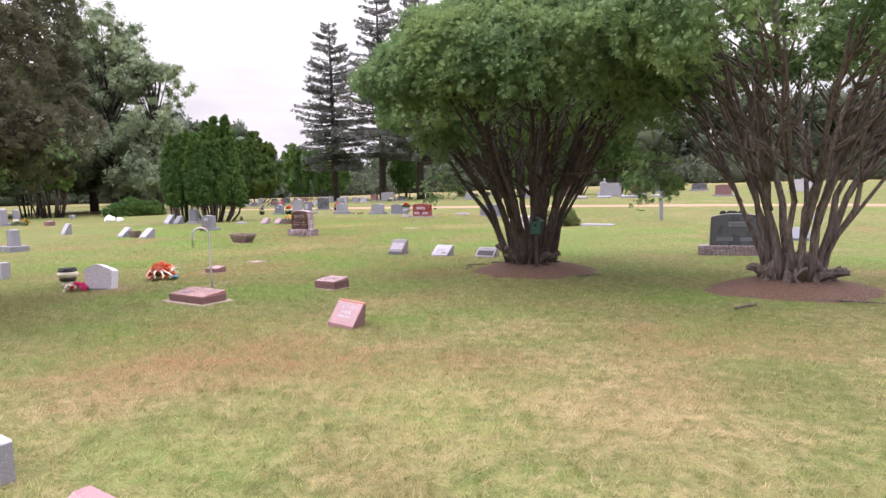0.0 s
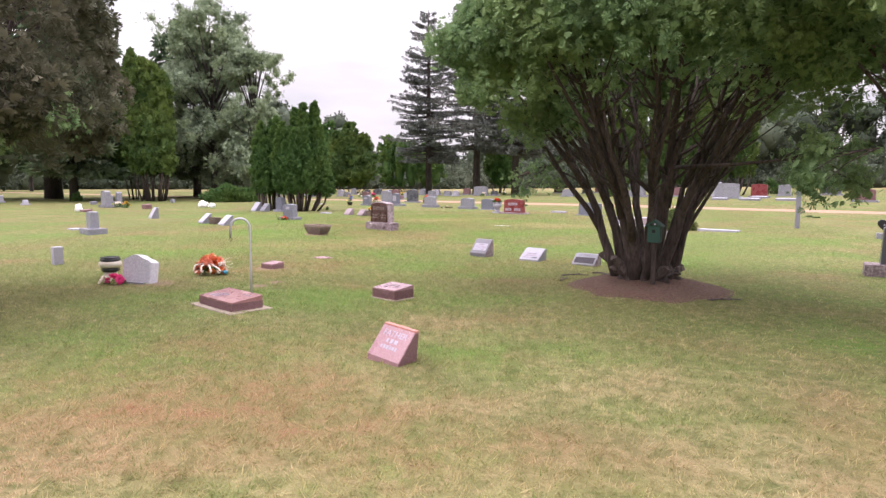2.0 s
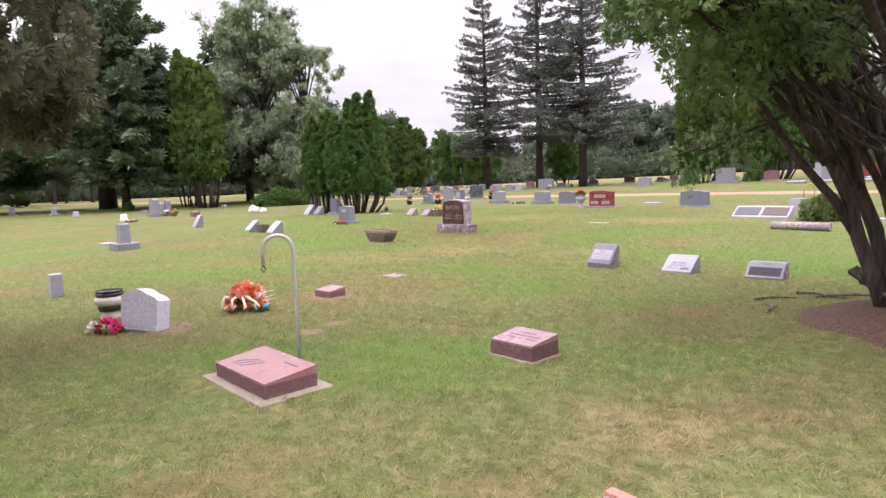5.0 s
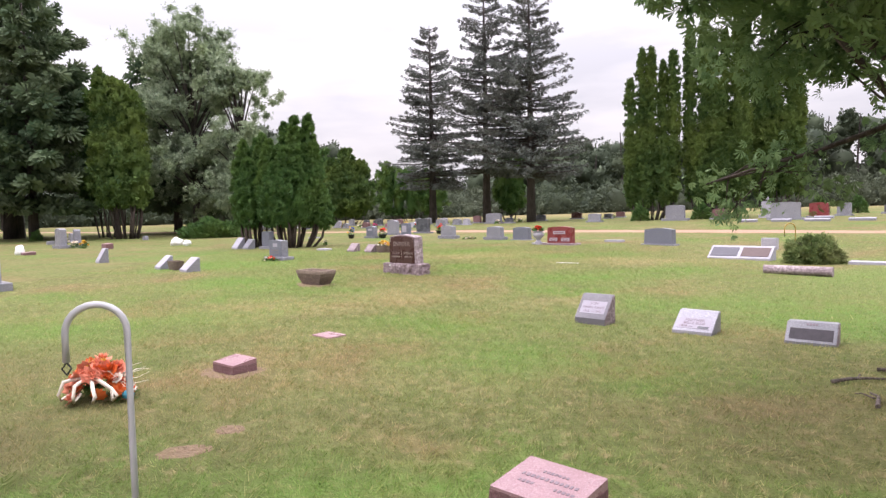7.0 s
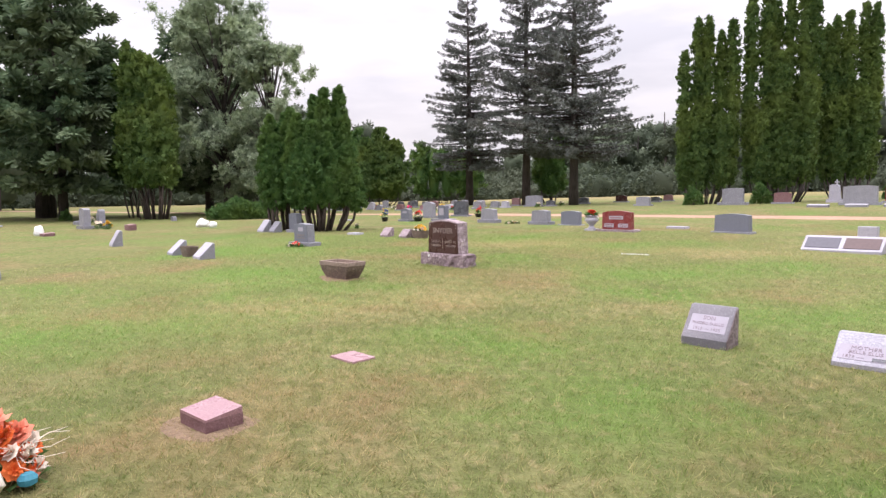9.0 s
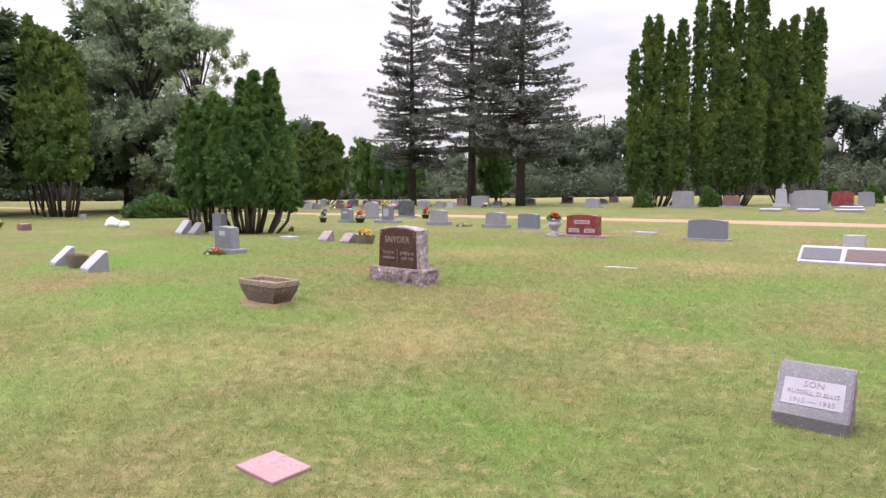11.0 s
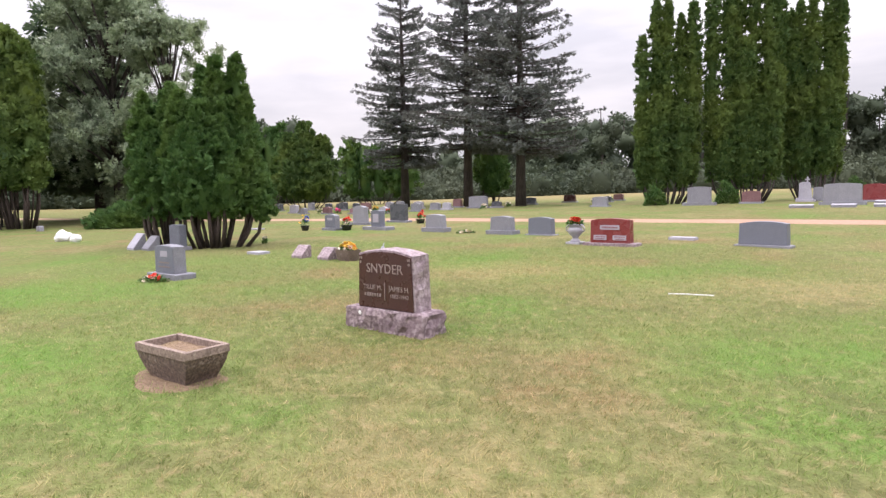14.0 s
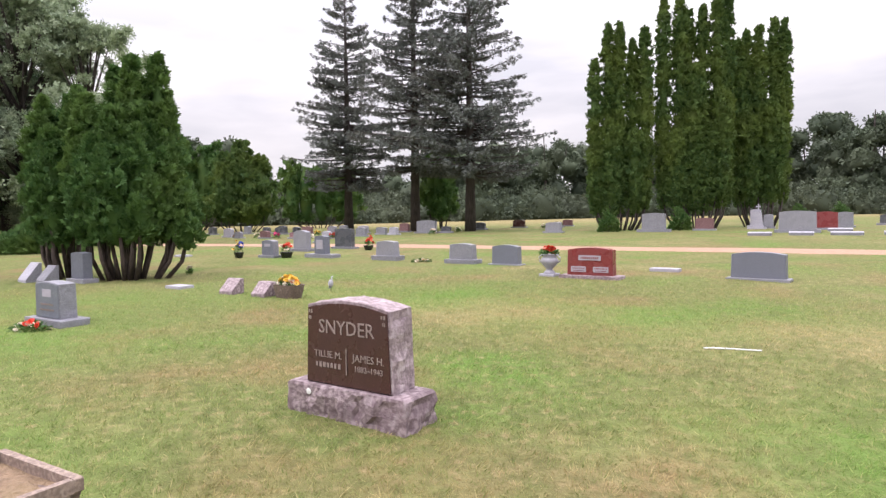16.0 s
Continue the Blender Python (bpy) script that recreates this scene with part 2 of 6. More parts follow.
def blade_mat():
    m, nt, b = shader("grass_blade", 0.7)
    col, fine, p = lawn_colour(nt)
    rnd = nt.nodes.new("ShaderNodeNewGeometry").outputs["Random Per Island"]
    pick = node(nt, "ShaderNodeMapRange", From_Min=0.60, From_Max=0.95)
    nt.links.new(rnd, pick.inputs["Value"])
    col = mix(nt, times(nt, pick.outputs["Result"], 0.52), col, (0.46, 0.39, 0.20))
    dk = node(nt, "ShaderNodeMapRange", From_Min=0.0, From_Max=0.40, To_Min=0.80, To_Max=0.0)
    nt.links.new(rnd, dk.inputs["Value"])
    col = mix(nt, dk.outputs["Result"], col, (0.10, 0.16, 0.035))
    # lightened to make up for the sky light that upright blades miss
    col = mix(nt, 1.0, col, (1.26, 1.24, 1.28), "MULTIPLY")
    nt.links.new(col, b.inputs["Base Color"])
    b.inputs["Specular IOR Level"].default_value = 0.2
    tr = nt.nodes.new("ShaderNodeBsdfTranslucent")
    nt.links.new(col, tr.inputs["Color"])
    ms = node(nt, "ShaderNodeMixShader", Fac=0.5)
    nt.links.new(b.outputs[0], ms.inputs[1])
    nt.links.new(tr.outputs[0], ms.inputs[2])
    nt.links.new(ms.outputs[0], nt.nodes["Material Output"].inputs["Surface"])
    return m


def earth_mat(name, a, b_, c, scale):
    m, nt, b = shader(name, 0.97)
    co = nt.nodes.new("ShaderNodeNewGeometry").outputs["Position"]
    col = mix(nt, noise_fac(nt, co, scale, 6.0, 0.3, 0.7), a, b_)
    col = mix(nt, times(nt, noise_fac(nt, co, scale * 0.12, 4.0, 0.45, 0.7), 0.6), col, c)
    nt.links.new(col, b.inputs["Base Color"])
    bump(nt, b, noise_fac(nt, co, scale * 1.4, 6.0, 0.2, 0.8), 0.9, 0.03)
    return m


M_LAWN, M_BLADE = ground_mat(), blade_mat()
M_MULCH = earth_mat("brown_mulch", (0.085, 0.045, 0.032), (0.19, 0.11, 0.08), (0.13, 0.085, 0.055), 30)
M_ROAD = earth_mat("sandy_track", (0.30, 0.178, 0.122), (0.39, 0.245, 0.178), (0.27, 0.19, 0.115), 9)
M_SOIL = earth_mat("bare_soil", (0.16, 0.105, 0.065), (0.28, 0.195, 0.125), (0.23, 0.17, 0.09), 26)
M_GREY = stone_mat("grey_granite", (0.25, 0.25, 0.285), (0.14, 0.14, 0.17), (0.40, 0.40, 0.44))
M_MARBLE = stone_mat("white_marble", (0.60, 0.59, 0.65), (0.46, 0.45, 0.51), (0.70, 0.69, 0.74), 0.75, 40, 0.35)
M_ROSE = stone_mat("rose_granite", (0.400, 0.200, 0.200), (0.26, 0.12, 0.12), (0.52, 0.32, 0.315), 0.24, 150, 0.4)
M_SLATE = stone_mat("slate_grey_granite", (0.165, 0.155, 0.185), (0.09, 0.085, 0.105), (0.27, 0.26, 0.29), 0.6, 120)
M_PALE = stone_mat("pale_marble", (0.39, 0.38, 0.44), (0.27, 0.265, 0.315), (0.50, 0.49, 0.55), 0.75, 60, 0.4)
M_DARK = stone_mat("dark_granite", (0.095, 0.10, 0.115), (0.055, 0.058, 0.07), (0.16, 0.16, 0.18), 0.35, 200, 0.2, 0.05)
M_BLUE = stone_mat("blue_grey_granite", (0.155, 0.165, 0.21), (0.10, 0.107, 0.14), (0.25, 0.26, 0.31), 0.5, 180, 0.2, 0.06)
M_BROWN = stone_mat("polished_brown_granite", (0.070, 0.029, 0.029), (0.045, 0.019, 0.020), (0.11, 0.055, 0.052), 0.32, 190, 0.25, 0.03)
# strong dark mottling also stands in for shade in the rock's crevices
M_ROCK = stone_mat("mauve_rock_face", (0.36, 0.285, 0.305), (0.15, 0.105, 0.12), (0.50, 0.43, 0.45), 0.85, 22, 0.8, 1.0)
M_PINK = stone_mat("pink_granite", (0.350, 0.200, 0.222), (0.235, 0.120, 0.14), (0.46, 0.32, 0.34), 0.38, 150, 0.25)
M_PINKROCK = stone_mat("pink_rock_face", (0.205, 0.105, 0.11), (0.115, 0.055, 0.06), (0.31, 0.19, 0.195), 0.85, 120, 0.4, 0.8)
M_RED = stone_mat("red_granite", (0.235, 0.043, 0.045), (0.14, 0.024, 0.028), (0.34, 0.11, 0.11), 0.35, 170, 0.25, 0.05)
M_REDTOP = stone_mat("salmon_granite", (0.56, 0.25, 0.21), (0.36, 0.14, 0.12), (0.68, 0.40, 0.34), 0.6, 130, 0.3)
M_CARVE = plain_mat("cut_lettering", (0.26, 0.205, 0.19), 0.85, 0, 0.2)
M_PALECUT = plain_mat("pale_cut_panel", (0.38, 0.355, 0.42), 0.85, 0, 0.25)
# darker tone painted on for the shadow inside cut letters
M_SHADOWCUT = plain_mat("shadow_toned_lettering", (0.24, 0.19, 0.22), 0.9, 0, 0.2)
M_STAIN = plain_mat("dark_stained_stone", (0.075, 0.068, 0.08), 0.95, 0, 0.6, 14)
M_PLAQUE = plain_mat("brown_plaque", (0.135, 0.100, 0.100), 0.9, 0, 0.3, 14)
M_BLUEPLAQUE = plain_mat("blue_grey_plaque", (0.125, 0.122, 0.145), 0.9, 0, 0.3, 14)
M_CONC = plain_mat("concrete", (0.34, 0.275, 0.22), 0.95, 0, 0.5)
M_WHITE = plain_mat("white_paint", (0.78, 0.78, 0.78), 0.6, 0, 0.2)
M_BLACK = plain_mat("black_gloss", (0.02, 0.02, 0.022), 0.25, 0, 0.2)
M_STEEL = plain_mat("grey_painted_steel", (0.50, 0.50, 0.53), 0.45, 0.2, 0.3)
M_BRASS = plain_mat("ochre_painted_steel", (0.38, 0.25, 0.05), 0.5, 0.2, 0.3)
M_CREAM = plain_mat("cream_glaze", (0.66, 0.60, 0.50), 0.4, 0, 0.3)
M_CAST = stone_mat("cast_stone", (0.185, 0.128, 0.105), (0.075, 0.050, 0.042), (0.30, 0.24, 0.21), 0.95, 40, 0.6, 0.8)
M_RIM = stone_mat("worn_cast_stone_rim", (0.28, 0.21, 0.175), (0.16, 0.115, 0.095), (0.38, 0.31, 0.265), 0.95, 40, 0.4, 0.6)
M_GREENBOX = plain_mat("dark_green_paint", (0.016, 0.075, 0.055), 0.55, 0, 0.3)
M_ORANGE = plain_mat("orange_petals", (0.75, 0.16, 0.03), 0.7, 0, 0.3)
M_YELLOW = plain_mat("yellow_petals", (0.80, 0.52, 0.08), 0.7, 0, 0.3)
M_CORAL = plain_mat("coral_petals", (0.78, 0.27, 0.17), 0.7, 0, 0.3)
M_MAGENTA = plain_mat("magenta_petals", (0.72, 0.05, 0.22), 0.7, 0, 0.3)
M_REDPET = plain_mat("red_petals", (0.70, 0.05, 0.025), 0.7, 0, 0.3)
M_IVORY = plain_mat("ivory_petals", (0.78, 0.70, 0.60), 0.7, 0, 0.2)
M_BLUEPET = plain_mat("blue_petals", (0.07, 0.13, 0.62), 0.7, 0, 0.3)
M_TEAL = plain_mat("teal_ribbon", (0.04, 0.25, 0.35), 0.6, 0, 0.3)
M_BARK = bark_mat("grey_brown_bark", (0.034, 0.024, 0.021), (0.115, 0.085, 0.075))
M_BARK2 = bark_mat("silver_brown_bark", (0.060, 0.046, 0.042), (0.22, 0.175, 0.16))
M_DARKBARK = bark_mat("dark_bark", (0.035, 0.027, 0.026), (0.10, 0.08, 0.075), 3)
L_CEDAR = leaf_mat("cedar_foliage", (0.125, 0.215, 0.095), (0.235, 0.350, 0.160), (0.275, 0.365, 0.140), 0.42, 0.9)
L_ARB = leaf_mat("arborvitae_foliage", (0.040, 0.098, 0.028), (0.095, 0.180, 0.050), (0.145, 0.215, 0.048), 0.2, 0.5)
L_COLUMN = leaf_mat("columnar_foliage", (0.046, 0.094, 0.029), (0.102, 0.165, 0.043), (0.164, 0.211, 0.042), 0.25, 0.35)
L_SPRUCE = leaf_mat("spruce_needles", (0.092, 0.108, 0.100), (0.185, 0.200, 0.186), (0.135, 0.130, 0.112), 0.15, 0.2)
L_PINE = leaf_mat("pine_needles", (0.060, 0.108, 0.059), (0.134, 0.190, 0.101), (0.173, 0.190, 0.101), 0.2, 0.2)
L_SILVER = leaf_mat("silver_leaves", (0.194, 0.262, 0.170), (0.388, 0.455, 0.319), (0.251, 0.319, 0.137), 0.3, 0.25)
# greens greyed so that the colour carries the distance haze
L_WOOD = leaf_mat("woodland_leaves", (0.050, 0.070, 0.046), (0.086, 0.112, 0.068), (0.104, 0.118, 0.078), 0.2, 0.06)
# brownish dead inner growth, with the underside's shade mixed into the tone
L_SHADED = leaf_mat("shaded_cedar_foliage", (0.085, 0.095, 0.058), (0.165, 0.165, 0.105), (0.170, 0.140, 0.105), 0.3, 0.7)
L_BUSH = leaf_mat("bush_leaves", (0.104, 0.161, 0.057), (0.227, 0.284, 0.104), (0.265, 0.255, 0.113), 0.3, 2.0)


# ---------------------------------------------------------------- ground shape
TREE_A, TREE_B, TREE_C = (1.95, 11.75), (5.45, 8.85), (-7.5, 8.3)


def ground(x, y):
    ys = (-30, 0, 7, 16, 21.5, 30, 35, 46, 64, 110, 400)
    zs = (0.1, 0.1, 0.02, 0.0, 0.2, 0.34, 0.42, 0.66, 0.80, 1.1, 1.5)
    y = max(ys[0], min(ys[-1] - 1e-6, y))
    k = max(i for i in range(len(ys)) if ys[i] <= y)
    u = (y - ys[k]) / (ys[k + 1] - ys[k])
    z = zs[k] + (zs[k + 1] - zs[k]) * u
    side = max(-25.0, min(30.0, x))
    z += 0.012 * side * max(0.0, min(1.0, (y - 16) / 30))
    z -= 0.13 * math.exp(-((x - 4.5) / 2.6) ** 2 - ((y - 26.5) / 3.6) ** 2)
    for (cx, cy), rise in ((TREE_A, 0.22), (TREE_B, 0.24)):
        d = math.hypot(x - cx, y - cy)
        if d < 1.9:
            z += rise * 0.5 * (1 + math.cos(math.pi * d / 1.9))
    return z


# ---------------------------------------------------------------- mesh helpers
def link_mesh(name, me, mat, parent=None, label="", m=None):
    me.materials.append(mat)
    ob = new(name, me)
    if parent is not None:
        ob.parent = parent
    if m is not None:
        ob.matrix_basis = m
    if label:
        ob["label"] = label
    return ob


def part(name, bm, mat, parent=None, label="", m=None, smooth=False):
    me = bpy.data.meshes.new(name)
    bmesh.ops.recalc_face_normals(bm, faces=bm.faces)
    bm.to_mesh(me)
    bm.free()
    if smooth:
        me.polygons.foreach_set("use_smooth", [True] * len(me.polygons))
    return link_mesh(name, me, mat, parent, label, m)


def thing(name, x, y, rz, label, category, group="", z=None):
    ob = new(name)
    ob.empty_display_size = 0.2
    ob.matrix_basis = pose(x, y, ground(x, y) if z is None else z, 0, 0, rz)
    return tagged(ob, label, category, group)


def arrays_mesh(name, verts, tris):
    me = bpy.data.meshes.new(name)
    n = len(tris)
    me.vertices.add(len(verts))
    me.vertices.foreach_set("co", np.asarray(verts, np.float32).ravel())
    me.loops.add(3 * n)
    me.loops.foreach_set("vertex_index", np.asarray(tris, np.int32).ravel())
    me.polygons.add(n)
    me.polygons.foreach_set("loop_start", np.arange(0, 3 * n, 3, dtype=np.int32))
    me.update(calc_edges=True)
    return me


def resample(outline, step):
    out = []
    for i, a in enumerate(outline):
        b = outline[(i + 1) % len(outline)]
        n = max(1, int(math.dist(a, b) / step))
        out += [(a[0] + (b[0] - a[0]) * k / n, a[1] + (b[1] - a[1]) * k / n) for k in range(n)]
    return out


def prism(bm, outline, t0, t1, axis="z", rough=0.0, step=0.06, chamfer=0.008, seed=0.0):
    """A closed outline drawn out along an axis, chamfered at both ends, its flanks split like rock where rough is set."""
    pts = resample(outline, step) if rough else outline
    cx, cy = sum(p[0] for p in pts) / len(pts), sum(p[1] for p in pts) / len(pts)
    size = max(math.dist(p, (cx, cy)) for p in pts)
    k = 1 - chamfer / size
    layers = [(t0, k, 0), (t0 + chamfer, 1, 0.3)]
    if rough:
        n = max(2, int((t1 - t0) / step))
        layers += [(t0 + (t1 - t0) * i / n, 1, 1) for i in range(1, n)]
    layers += [(t1 - chamfer, 1, 0.3), (t1, k, 0)]
    rings = []
    for t, s, j in layers:
        ring = []
        for px, py in pts:
            dx, dy = px - cx, py - cy
            if rough and j:
                l = math.hypot(dx, dy) or 1
                q = noise.noise(Vector((px * 9 + seed, py * 9, t * 9))) + 0.5 * noise.noise(Vector((px * 25, py * 25 + seed, t * 25)))
                push = rough * j * q
                dx, dy = dx + dx / l * push, dy + dy / l * push
            a, b = cx + dx * s, cy + dy * s
            ring.append(bm.verts.new({"z": (a, b, t), "y": (a, t, b), "x": (t, a, b)}[axis]))
        rings.append(ring)
    n = len(pts)
    for r0, r1 in zip(rings, rings[1:]):
        for i in range(n):
            bm.faces.new((r0[i], r0[(i + 1) % n], r1[(i + 1) % n], r1[i]))
    bm.faces.new(rings[0])
    bm.faces.new(rings[-1])
    return bm


def block(w, d, h, rough=0.0, chamfer=0.008, z=0.0, seed=0.0, cx=0.0, cy=0.0):
    bm = bmesh.new()
    o = [(cx - w / 2, cy - d / 2), (cx + w / 2, cy - d / 2), (cx + w / 2, cy + d / 2), (cx - w / 2, cy + d / 2)]
    return prism(bm, o, z, z + h, "z", rough, 0.06, min(chamfer, h * 0.3), seed)


def arch_outline(w, h, rise, taper=0.0, shoulder=0.0):
    o = [(-w / 2, 0), (w / 2, 0)]
    wt_ = w - taper
    n = 10
    for i in range(n + 1):
        u = i / n * 2 - 1
        o.append((-u * wt_ / 2, h - rise * u * u - (shoulder if abs(u) > 0.99 else 0)))
    return o


def die(w, h, d, rise, taper=0.0, rough=0.0, z=0.0, seed=0.0):
    bm = bmesh.new()
    prism(bm, [(a, b + z) for a, b in arch_outline(w, h, rise, taper)], -d / 2, d / 2, "y", rough, 0.06, 0.008, seed)
    return bm


def tube(bm, pts, r0, r1, seg=7, power=1.0):
    """A round limb along a line of points, thinning from r0 to r1."""
    rings = []
    for i, p in enumerate(pts):
        p = Vector(p)
        a, b = Vector(pts[max(0, i - 1)]), Vector(pts[min(len(pts) - 1, i + 1)])
        q = (b - a).to_track_quat("Z", "Y")
        r = r0 + (r1 - r0) * (i / (len(pts) - 1)) ** power
        rings.append([bm.verts.new(p + q @ Vector((r * math.cos(2 * math.pi * k / seg), r * math.sin(2 * math.pi * k / seg), 0))) for k in range(seg)])
    for s, e in zip(rings, rings[1:]):
        for k in range(seg):
            bm.faces.new((s[k], s[(k + 1) % seg], e[(k + 1) % seg], e[k]))
    bm.faces.new(rings[0][::-1])
    bm.faces.new(rings[-1])


def lathe(bm, profile, seg=20):
    rings = [[bm.verts.new((r * math.cos(2 * math.pi * k / seg), r * math.sin(2 * math.pi * k / seg), z)) for k in range(seg)] for r, z in profile]
    for s, e in zip(rings, rings[1:]):
        for k in range(seg):
            bm.faces.new((s[k], s[(k + 1) % seg], e[(k + 1) % seg], e[k]))
    bm.faces.new(rings[0][::-1])
    bm.faces.new(rings[-1])
    return bm


def nest(child, holder):
    """Hangs a part under another part of the same thing, where it stands."""
    for c in child if isinstance(child, list) else [child]:
        c.parent = holder
        c.matrix_basis = holder.matrix_basis.inverted() @ c.matrix_basis
    return child


def bars(parent, m, rows, mat, name="inscription"):
    """Lines of writing too worn to read, as rows of (x, y, width, height) on the face m."""
    made = []
    for x, y, w, h in rows:
        bm = bmesh.new()
        n = max(2, int(w / (h * 0.9)))
        for i in range(n):
            u = x - w / 2 + w * (i + 0.5) / n
            bmesh.ops.create_cube(bm, size=1, matrix=Matrix.Translation((u, y, 0.001)) @ Matrix.Diagonal((w / n * (0.5 + 0.3 * ((i * 7) % 5) / 5), h * (0.8 + 0.2 * ((i * 3) % 4) / 4), 0.004, 1)))
        made.append(part(name, bm, mat, parent, "", m))
    return made


def lettering(parent, m, body, size, mat, name="lettering"):
    c = bpy.data.curves.new("lettering", "FONT")
    c.body, c.size, c.extrude, c.align_x, c.align_y = body, size, 0.002, "CENTER", "CENTER"
    c.resolution_u = 2
    tmp = new("lettering_source", c)
    me = bpy.data.meshes.new_from_object(tmp.evaluated_get(bpy.context.evaluated_depsgraph_get()))
    bpy.data.objects.remove(tmp)
    me.materials.clear()
    return link_mesh(name, me, mat, parent, "", m)


# ---------------------------------------------------------------- foliage helpers
rng = np.random.default_rng(7)


def unit(v):
    return v / np.maximum(np.linalg.norm(v, axis=1, keepdims=True), 1e-9)


def spray_shape(blades, spread, length, width, droop):
    """One flat spray: narrow blades that fan out from a common root."""
    vs, fs = [(0, 0, 0)], []
    for i in range(blades):
        a = (i / max(1, blades - 1) - 0.5) * spread
        l = length * (1 - 0.35 * abs(a) / (spread / 2 + 1e-6))
        ca, sa = math.cos(a), math.sin(a)
        k = len(vs)
        vs.append((l * ca - width * sa, l * sa + width * ca, -droop))
        vs.append((l * 0.8 * ca + width * sa, l * 0.8 * sa - width * ca, droop * 0.5))
        fs.append((0, k + 1, k))
    return np.array(vs, float), np.array(fs, int)


SPRAY_FLAT = spray_shape(5, 2.1, 1.0, 0.11, 0.12)
SPRAY_FAN = spray_shape(3, 1.9, 1.0, 0.24, 0.10)
SPRAY_NEEDLE = spray_shape(6, 2.6, 1.0, 0.09, 0.10)
SPRAY_LEAF = spray_shape(4, 4.4, 1.0, 0.24, 0.15)


def foliage(name, pts, heading, size, shape, mat, parent, wild=0.5, label="", kind="stuff", facing=None):
    """One mesh of many sprays, each rooted at a point and heading roughly one way."""
    n = len(pts)
    tv, tf = shape
    d = unit(heading + wild * rng.normal(size=(n, 3)))
    s = unit(np.cross(d, rng.normal(size=(n, 3)) if facing is None else facing + 0.35 * rng.normal(size=(n, 3))))
    u = np.cross(d, s)
    sz = size * rng.uniform(0.65, 1.3, size=(n, 1, 1))
    v = pts[:, None, :] + sz * (tv[None, :, 0:1] * d[:, None, :] + tv[None, :, 1:2] * s[:, None, :] + tv[None, :, 2:3] * u[:, None, :])
    f = tf[None, :, :] + (np.arange(n) * len(tv))[:, None, None]
    me = arrays_mesh(name, v.reshape(-1, 3), f.reshape(-1, 3))
    return tagged(link_mesh(name, me, mat, parent, label), kind=kind)


def lump(p, freq, seed):
    return np.array([noise.noise(Vector((a * freq + seed, b * freq, c * freq))) for a, b, c in p])


def clumps_of(centres, outward, radii, per):
    """Sprays laid like shingles over many small rounded clumps: roots, headings and the way each one faces."""
    n = len(centres)
    o = np.repeat(unit(outward), per, 0)
    d = unit(rng.normal(size=(n * per, 3)) + 0.9 * o)
    r = np.repeat(radii, per) * rng.uniform(0.3, 1, n * per) ** 0.5
    along = unit(np.cross(d, rng.normal(size=(n * per, 3))))
    return np.repeat(centres, per, 0) + d * r[:, None], along + 0.7 * d, d


def column_points(n, height, radius, seed, foot=0.0, tip=0.25, fat=0.3):
    """Points on a narrow lumpy column of foliage, with the outward direction of each."""
    h = rng.uniform(0, 1, n) ** 0.9
    a = rng.uniform(0, 2 * math.pi, n)
    prof = np.minimum(1, (h / fat + 0.35)) * np.minimum(1, ((1 - h) / tip + 0.02)) ** 0.6
    q = np.stack([np.cos(a), np.sin(a), h * height / max(radius, 0.1) * 0.55], 1)
    bumpy = 1 + (0.26 if tip > 0.2 else 0.10) * lump(q, 1.5, seed) + (0.14 if tip > 0.2 else 0.22) * lump(q, 3.7, seed + 9)
    deep = 1 - 0.45 * rng.uniform(0, 1, n) ** 2.2
    r = radius * prof * bumpy * deep
    out = np.stack([0.6 * np.cos(a), 0.6 * np.sin(a), np.full(n, 0.9)], 1)
    return np.stack([r * np.cos(a), r * np.sin(a), foot + h * (height - foot)], 1), out


def column_core(bm, x, y, height, radius, foot, tip=0.25, fat=0.3):
    prof = []
    for i in range(9):
        h = i / 8
        r = radius * 0.62 * min(1, h / fat + 0.35) * min(1, (1 - h) / tip + 0.02) ** 0.6
        prof.append((r, foot + h * (height - foot) * 0.95))
    seg = 9
    rings = [[bm.verts.new((x + r * math.cos(2 * math.pi * k / seg), y + r * math.sin(2 * math.pi * k / seg), z)) for k in range(seg)] for r, z in prof]
    for s, e in zip(rings, rings[1:]):
        for k in range(seg):
            bm.faces.new((s[k], s[(k + 1) % seg], e[(k + 1) % seg], e[k]))
    bm.faces.new(rings[0][::-1])
    bm.faces.new(rings[-1])


# ---------------------------------------------------------------- ground
def axis_steps(lo, hi, near_lo, near_hi, fine):
    mid = list(np.arange(near_lo, near_hi, fine))
    left, right, step, v = [], [], fine, near_lo
    while v > lo:
        step *= 1.18
        v -= step
        left.append(v)
    step, v = fine, mid[-1]
    while v < hi:
        step *= 1.18
        v += step
        right.append(v)
    return left[::-1] + mid + right


def build_ground():
    xs = axis_steps(-420, 420, -16, 16, 0.4)
    ys = axis_steps(-200, 640, -4, 52, 0.4)
    verts = [(x, y, ground(x, y)) for y in ys for x in xs]
    nx = len(xs)
    faces = [(j * nx + i, j * nx + i + 1, (j + 1) * nx + i + 1, (j + 1) * nx + i) for j in range(len(ys) - 1) for i in range(nx - 1)]
    me = bpy.data.meshes.new("ground")
    me.from_pydata(verts, [], faces)
    me.polygons.foreach_set("use_smooth", [True] * len(me.polygons))
    return tagged(link_mesh("ground", me, M_LAWN), "mown cemetery lawn, green with straw-coloured dry patches", "lawn", kind="structure")


build_ground()


